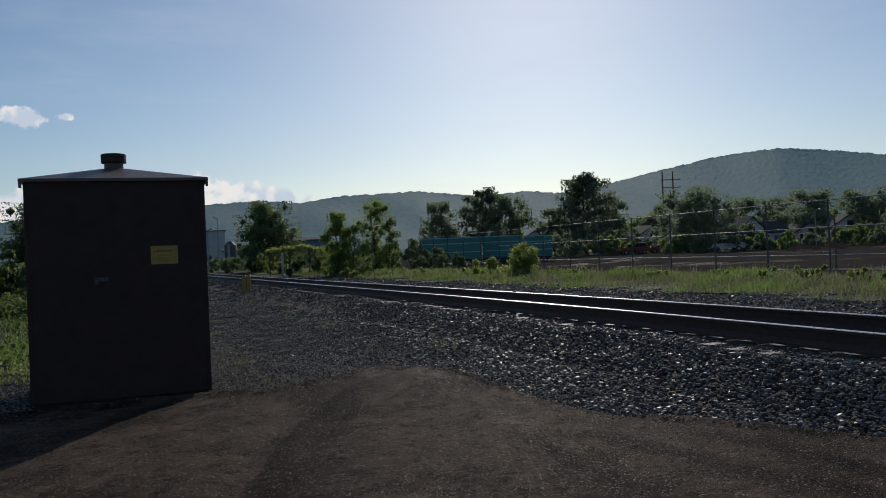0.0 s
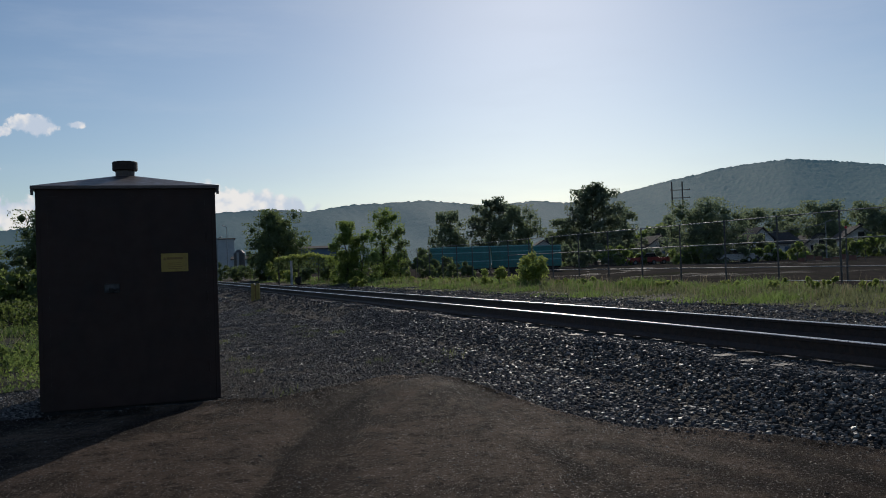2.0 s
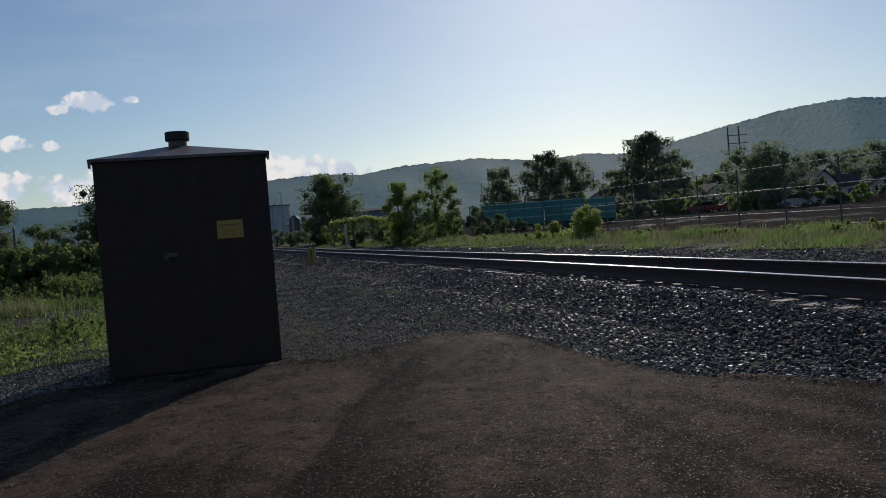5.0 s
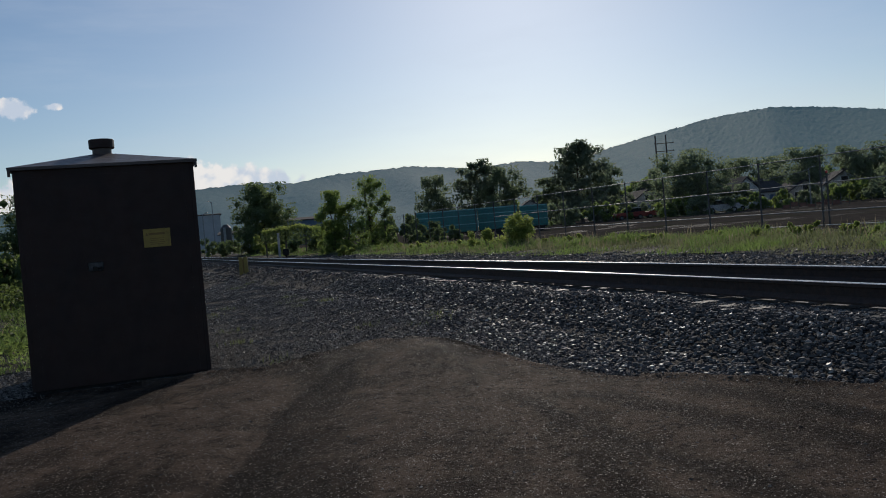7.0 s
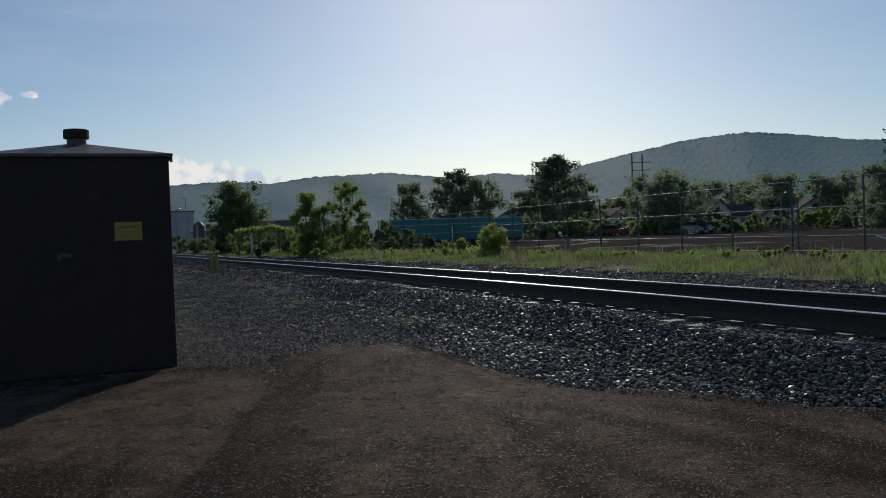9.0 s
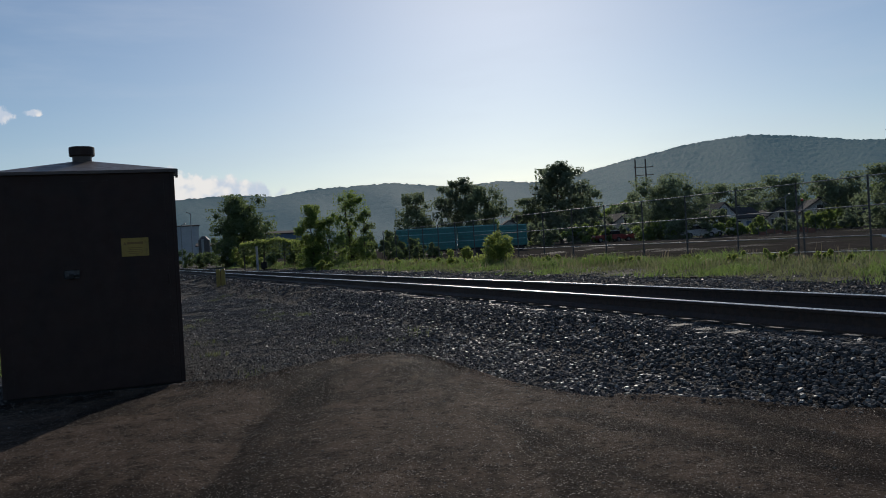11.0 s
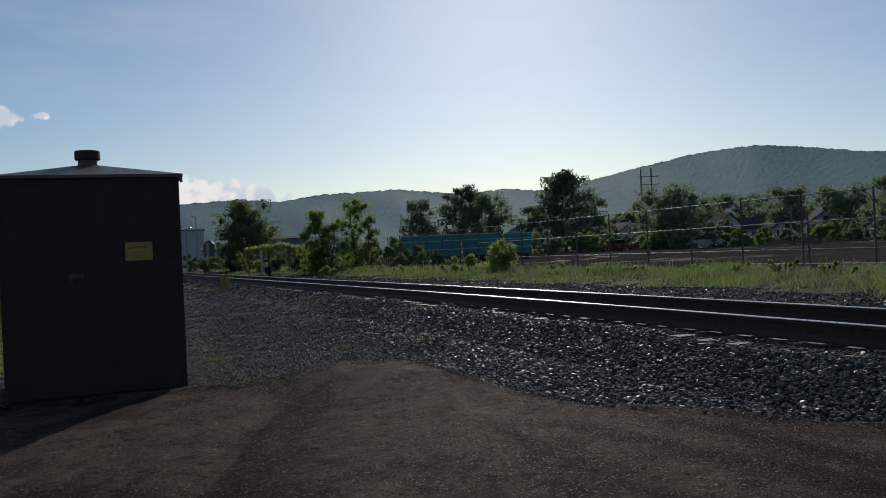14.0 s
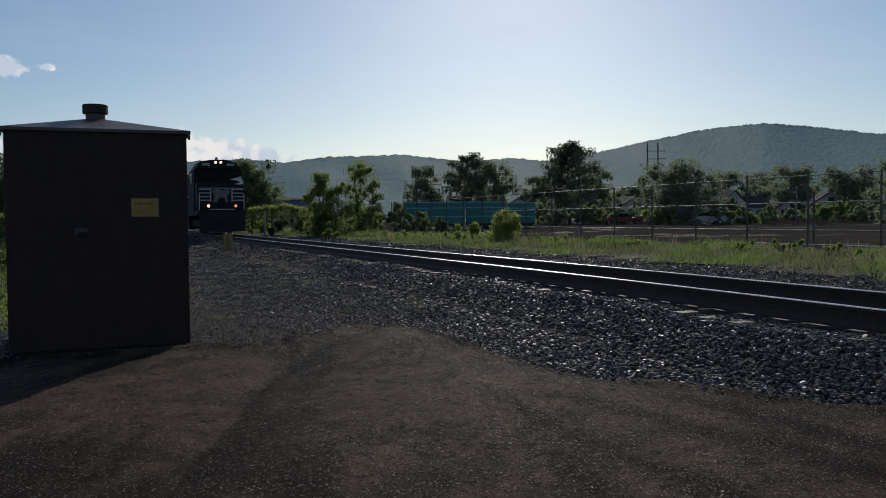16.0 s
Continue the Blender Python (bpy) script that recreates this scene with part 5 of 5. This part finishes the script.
container(6.4, 82, -8, 2.6, "teal trailer with pale shining roof edge")


def car(az, d, turn, paint, roof, label):
    x, y = polar(az, d)
    t = thing("car", pose(x, y, float(ground_z(x, y)) + .03, 0, 0, turn), label, "car", "cars parked by the houses")
    body = prism([(-2.1, .4), (2.1, .4), (2.15, .75), (2.0, 1.0), (1.1, 1.05), (-2.0, 1.1), (-2.15, .8)], -.85, .85, "y")
    bmesh.ops.bevel(body, geom=list(body.edges), offset=.05, segments=2, affect="EDGES")
    part("body", body, paint, t)
    part("cabin", prism([(-1.7, 1.08), (.95, 1.05), (.45, 1.55), (-1.5, 1.58)], -.74, .74, "y"), GLASS, t)
    part("roof", box(-1.55, .5, -.76, .76, 1.56, 1.66, .03), roof, t)
    for sx in (-1.3, 1.35):
        for sy in (-.88, .68):
            wh = part("wheel", rod((sx, sy, .34), (sx, sy + .2, .34), .34, sides=16), RUBBER, t)
            part("rim", rod((sx, sy - .01, .34), (sx, sy + .21, .34), .19, sides=12), STEEL, wh)
    for sy in (-.6, .6):
        part("headlight", box(2.08, 2.17, sy - .16, sy + .16, .72, .88, .02), WHITE, t)


car(12.6, 122, 188, RED, WHITE, "small red car with white roof, parked")
car(14.5, 126, 175, RED, RED, "dark red car parked by the trees")
car(20.2, 118, 172, WHITE, WHITE, "white car parked before a house")
car(18.4, 112, 176, DULL_WHITE, WHITE, "grey car with pale roof, parked")


def barrier(az0, az1, d):
    a, b = Vector(polar(az0, d)), Vector(polar(az1, d))
    t = thing("safety_fence", pose(a.x, a.y, float(ground_z(a.x, a.y)), 0, 0, math.degrees(math.atan2(b.y - a.y, b.x - a.x))), "faded orange plastic safety fence in the lot", "safety fence")
    L = (b - a).length
    n = 8
    for k in range(n + 1):
        part("stake", rod((L * k / n, 0, 0), (L * k / n, 0, 1.15), .03), POSTS, t)
    for k in range(n):
        p = part("mesh_panel", box(L * k / n + .05, L * (k + 1) / n - .05, -.02, .02, (.1, .3, .2)[k % 3], (.5, .75, .6, .4)[k % 4]), ORANGE, t)


barrier(22.0, 25.8, 95)


def debris():
    """Loose stone chips on the asphalt."""
    rng = np.random.default_rng(41)
    n = 2600
    x = rng.uniform(-5, 5.5, n)
    e = np.interp(x, EDGE_X, EDGE_Y)
    y = e - np.where(rng.random(n) < .5, .45 * rng.random(n) ** 1.5 - .05, 8 * rng.random(n) ** 1.6)
    ok = y > 2.5
    x, y = x[ok], y[ok]
    size = rng.uniform(.004, .011, len(x))
    tagged(stones("stone_chips", np.stack([x, y, apron_z(x, y) + .002], -1), size, STONE, rng), "scattered small stone chips on asphalt", "gravel", kind="stuff")
    # aggregate standing out of the worn surface, its glints painted as a pale colour
    n = 60000
    y = 3.2 + 8 * rng.random(n) ** .9
    x = rng.uniform(-.75, .75, n) * y
    ok = (y < apron_edge(x)) & (x < 6) & (rng.random(n) < np.clip(.65 + .5 * lumps(x, y, .7, 6), .15, 1))
    x, y = x[ok], y[ok]
    size = rng.uniform(.002, .005, len(x)) * np.interp(y, [3, 10], [.9, 1.35])
    tagged(chips("asphalt_grit", np.stack([x, y, apron_z(x, y)], -1), size, GRIT, rng), "grit on worn asphalt, coloured pale for its glints", "gravel", kind="stuff")


debris()

# ---- locomotive ----
LOCO_LABEL = "black freight locomotive with white nose stripes and lit headlights"


def locomotive():
    t = thing("locomotive", Matrix.Identity(4), LOCO_LABEL, "locomotive")
    part("frame", box(-21.6, -.55, -1.5, 1.5, 1.2, 1.55, .04), BLACK, t)
    hood = prism([(-.98, 1.56), (.98, 1.56), (.98, 4.1), (.6, 4.55), (-.6, 4.55), (-.98, 4.1)], -20.9, -5.2, "x")
    part("long_hood", hood, BLACK, t)
    part("radiator", prism([(-1.35, 3.4), (1.35, 3.4), (1.5, 4.6), (-1.5, 4.6)], -20.8, -16.6, "x"), BLACK, t)
    for k in range(10):
        part("hood_door", box(-16.2 + k * 1.05, -15.25 + k * 1.05, -1.0, -.984, 1.75, 3.6, .004), BLACK, t)
    for k in range(2):
        part("exhaust_fan", rod((-18.2 - k * 1.4, 0, 4.601), (-18.2 - k * 1.4, 0, 4.75), .55, sides=18), DARK, t)
    # cab with bevelled roof
    cab = prism([(-1.56, 1.56), (1.56, 1.56), (1.56, 4.24), (1.18, 4.82), (.5, 4.97), (-.5, 4.97), (-1.18, 4.82), (-1.56, 4.24)], -5.19, -2.35, "x")
    part("cab", cab, BLACK, t)
    # brow under which the windscreens sit
    brow = prism([(-1.5, 4.36), (1.5, 4.36), (1.14, 4.8), (.48, 4.94), (-.48, 4.94), (-1.14, 4.8)], -2.349, -2.1, "x")
    part("brow", brow, BLACK, t)
    for sy in (-1, 1):
        ws = part("windscreen", box(-2.348, -2.3, min(sy * .08, sy * 1.3), max(sy * .08, sy * 1.3), 3.62, 4.24, .02), WINDSCREEN, t)
        part("wiper", rod((-2.28, sy * .7, 3.65), (-2.28, sy * .45, 4.1), .012), DARK, ws)
        part("side_window", box(-4.6, -3.2, min(sy * 1.561, sy * 1.6), max(sy * 1.561, sy * 1.6), 3.4, 4.1, .01), GLASS, t)
        part("number_board", box(-2.098, -2.07, min(sy * .55, sy * 1.05), max(sy * .55, sy * 1.05), 4.56, 4.72, .005), DULL_WHITE, t)
        part("grab_iron", rod((-.62, sy * 1.42, 1.6), (-.62, sy * 1.42, 2.65), .022), WHITE, t)
        part("handrail", rod((-20.5, sy * 1.46, 2.6), (-5.3, sy * 1.46, 2.6), .02), WHITE, t)
        for k in range(7):
            part("stanchion", rod((-20 + k * 2.4, sy * 1.46, 1.56), (-20 + k * 2.4, sy * 1.46, 2.6), .02), WHITE, t)
    # wide nose, top sloping down towards the front
    nose = prism([(-2.349, 1.56), (-.85, 1.56), (-.85, 3.0), (-1.05, 3.28), (-2.349, 3.56)], -1.5, 1.5, "y")
    bmesh.ops.bevel(nose, geom=[e for e in nose.edges], offset=.06, segments=2, affect="EDGES")
    nz = part("nose", nose, BLACK, t)
    for sy in (-1, 1):
        for k in range(4):
            z = 2.2 + k * .235
            part("stripe", box(-.848, -.838, min(sy * .72, sy * 1.42), max(sy * .72, sy * 1.42), z, z + .07), DULL_WHITE, nz, "white painted stripe")
        part("stripe_end", box(-.847, -.836, min(sy * .64, sy * .72), max(sy * .64, sy * .72), 2.14, 3.0), DULL_WHITE, nz)
    part("stripe", box(-.848, -.837, -1.42, 1.42, 3.0, 3.045), DULL_WHITE, nz, "white painted stripe")
    crest = prism([(-.55, 2.1), (-.42, 2.5), (-.6, 2.86), (-.3, 3.0), (.08, 2.86), (.3, 3.02), (.56, 2.9), (.5, 2.66), (.36, 2.5), (.44, 2.1), (.28, 2.1), (.2, 2.4), (-.1, 2.44), (-.3, 2.1), (-.46, 2.1)], -.848, -.838, "x")
    part("emblem", crest, EMBLEM, nz, "plain grey emblem shape")
    # plate added at the cab corner, its white standing for a sunlit patch
    part("nose_edge", prism([(.75, 3.66), (1.2, 3.6), (1.72, 3.34), (1.5, 3.88), (1.2, 3.78)], -2.298, -2.24, "x"), WHITE, t, "white plate standing for sunlight on the cab corner")
    part("nose_door", box(-.846, -.835, -1.3, -.7, 1.62, 2.05, .004), BLACK, nz)
    # lights
    for sy in (-.17, .17):
        hl = part("headlight", rod((-2.1, sy, 4.78), (-2.02, sy, 4.78), .12, sides=16), DARK, t)
        part("lens", rod((-2.019, sy, 4.78), (-2.0, sy, 4.78), .075, sides=16), HEADLIGHT, hl, "glowing headlight lens")
    for sy in (-.86, .86):
        dl = part("ditch_light", rod((-.65, sy, 1.86), (-.5, sy, 1.86), .16, sides=16), DARK, t)
        part("lens", rod((-.499, sy, 1.86), (-.48, sy, 1.86), .09, sides=16), DITCH if sy < 0 else DITCH_DIM, dl, "glowing ditch light lens")
    # pilot
    part("pilot", prism([(-.9, .25), (-.35, .2), (-.5, 1.5), (-.9, 1.5)], -1.45, 1.45, "y"), DARK, t)
    part("walkway_edge", box(-.545, -.5, -.8, .8, 1.6, 1.66), DULL_WHITE, t)
    part("coupler", box(-.5, .0, -.14, .14, .72, 1.0, .03), DARK, t)
    for sy in (-1, 1):
        for k in range(4):
            part("step", box(-1.25, -.7, min(sy * 1.452, sy * 1.6), max(sy * 1.452, sy * 1.6), .35 + k * .32, .39 + k * .32), WHITE if k == 0 else DARK, t)
    part("fuel_tank", box(-14.0, -8.0, -1.35, 1.35, .32, 1.195, .12), DARK, t)
    sets = []
    for c in (-4.1, -17.6):
        tr = part("truck_frame", box(c - 2.4, c + 2.4, -1.25, 1.25, .5, .95, .05), DARK, t)
        for k in (-1.75, 0, 1.75):
            bm = rod((0, -.85, 0), (0, .85, 0), .09, sides=10)
            for sy in (-.75, .75):
                rod((0, sy - .06, 0), (0, sy + .06, 0), .52, sides=24, bm=bm)
                rod((0, sy * 1.1 - .03, 0), (0, sy * 1.1 + .03, 0), .2, sides=10, bm=bm)
                rod((.28, sy * 1.09 - .02, 0), (.28, sy * 1.09 + .02, 0), .06, sides=6, bm=bm)
            w = part("wheelset", bm, RAIL_SIDE, t)
            w.matrix_basis = pose(c + k, 0, .52)
            sets.append((w, c + k))
    part("horn", rod((-3.4, 0, 5.06), (-2.9, 0, 5.09), .05, .1), STEEL, t)
    return t, sets


loco, wheelsets = locomotive()
LOCO_SPEED = 20.6


def loco_pose(t):
    """The front coupler's place on the track's centre line."""
    d = Vector((math.sin(TURN), -math.cos(TURN)))
    y0 = 57.1
    x0 = float(rail_x(y0)) + .7525 / math.cos(TURN)
    p = Vector((x0, y0)) + d * ((t - 16.0) * LOCO_SPEED + 2.05)
    return pose(p.x, p.y, RAIL_Z, 0, 0, math.degrees(math.atan2(d.y, d.x)))


def motions():
    walk(loco, [(k * .5, loco_pose(k * .5)) for k in range(33)])
    turn = math.degrees(LOCO_SPEED / .52)
    for w, x in wheelsets:
        walk(w, [(k / 30, pose(x, 0, .52, 0, (turn * k / 30) % 360, 0)) for k in range(481)])


motions()
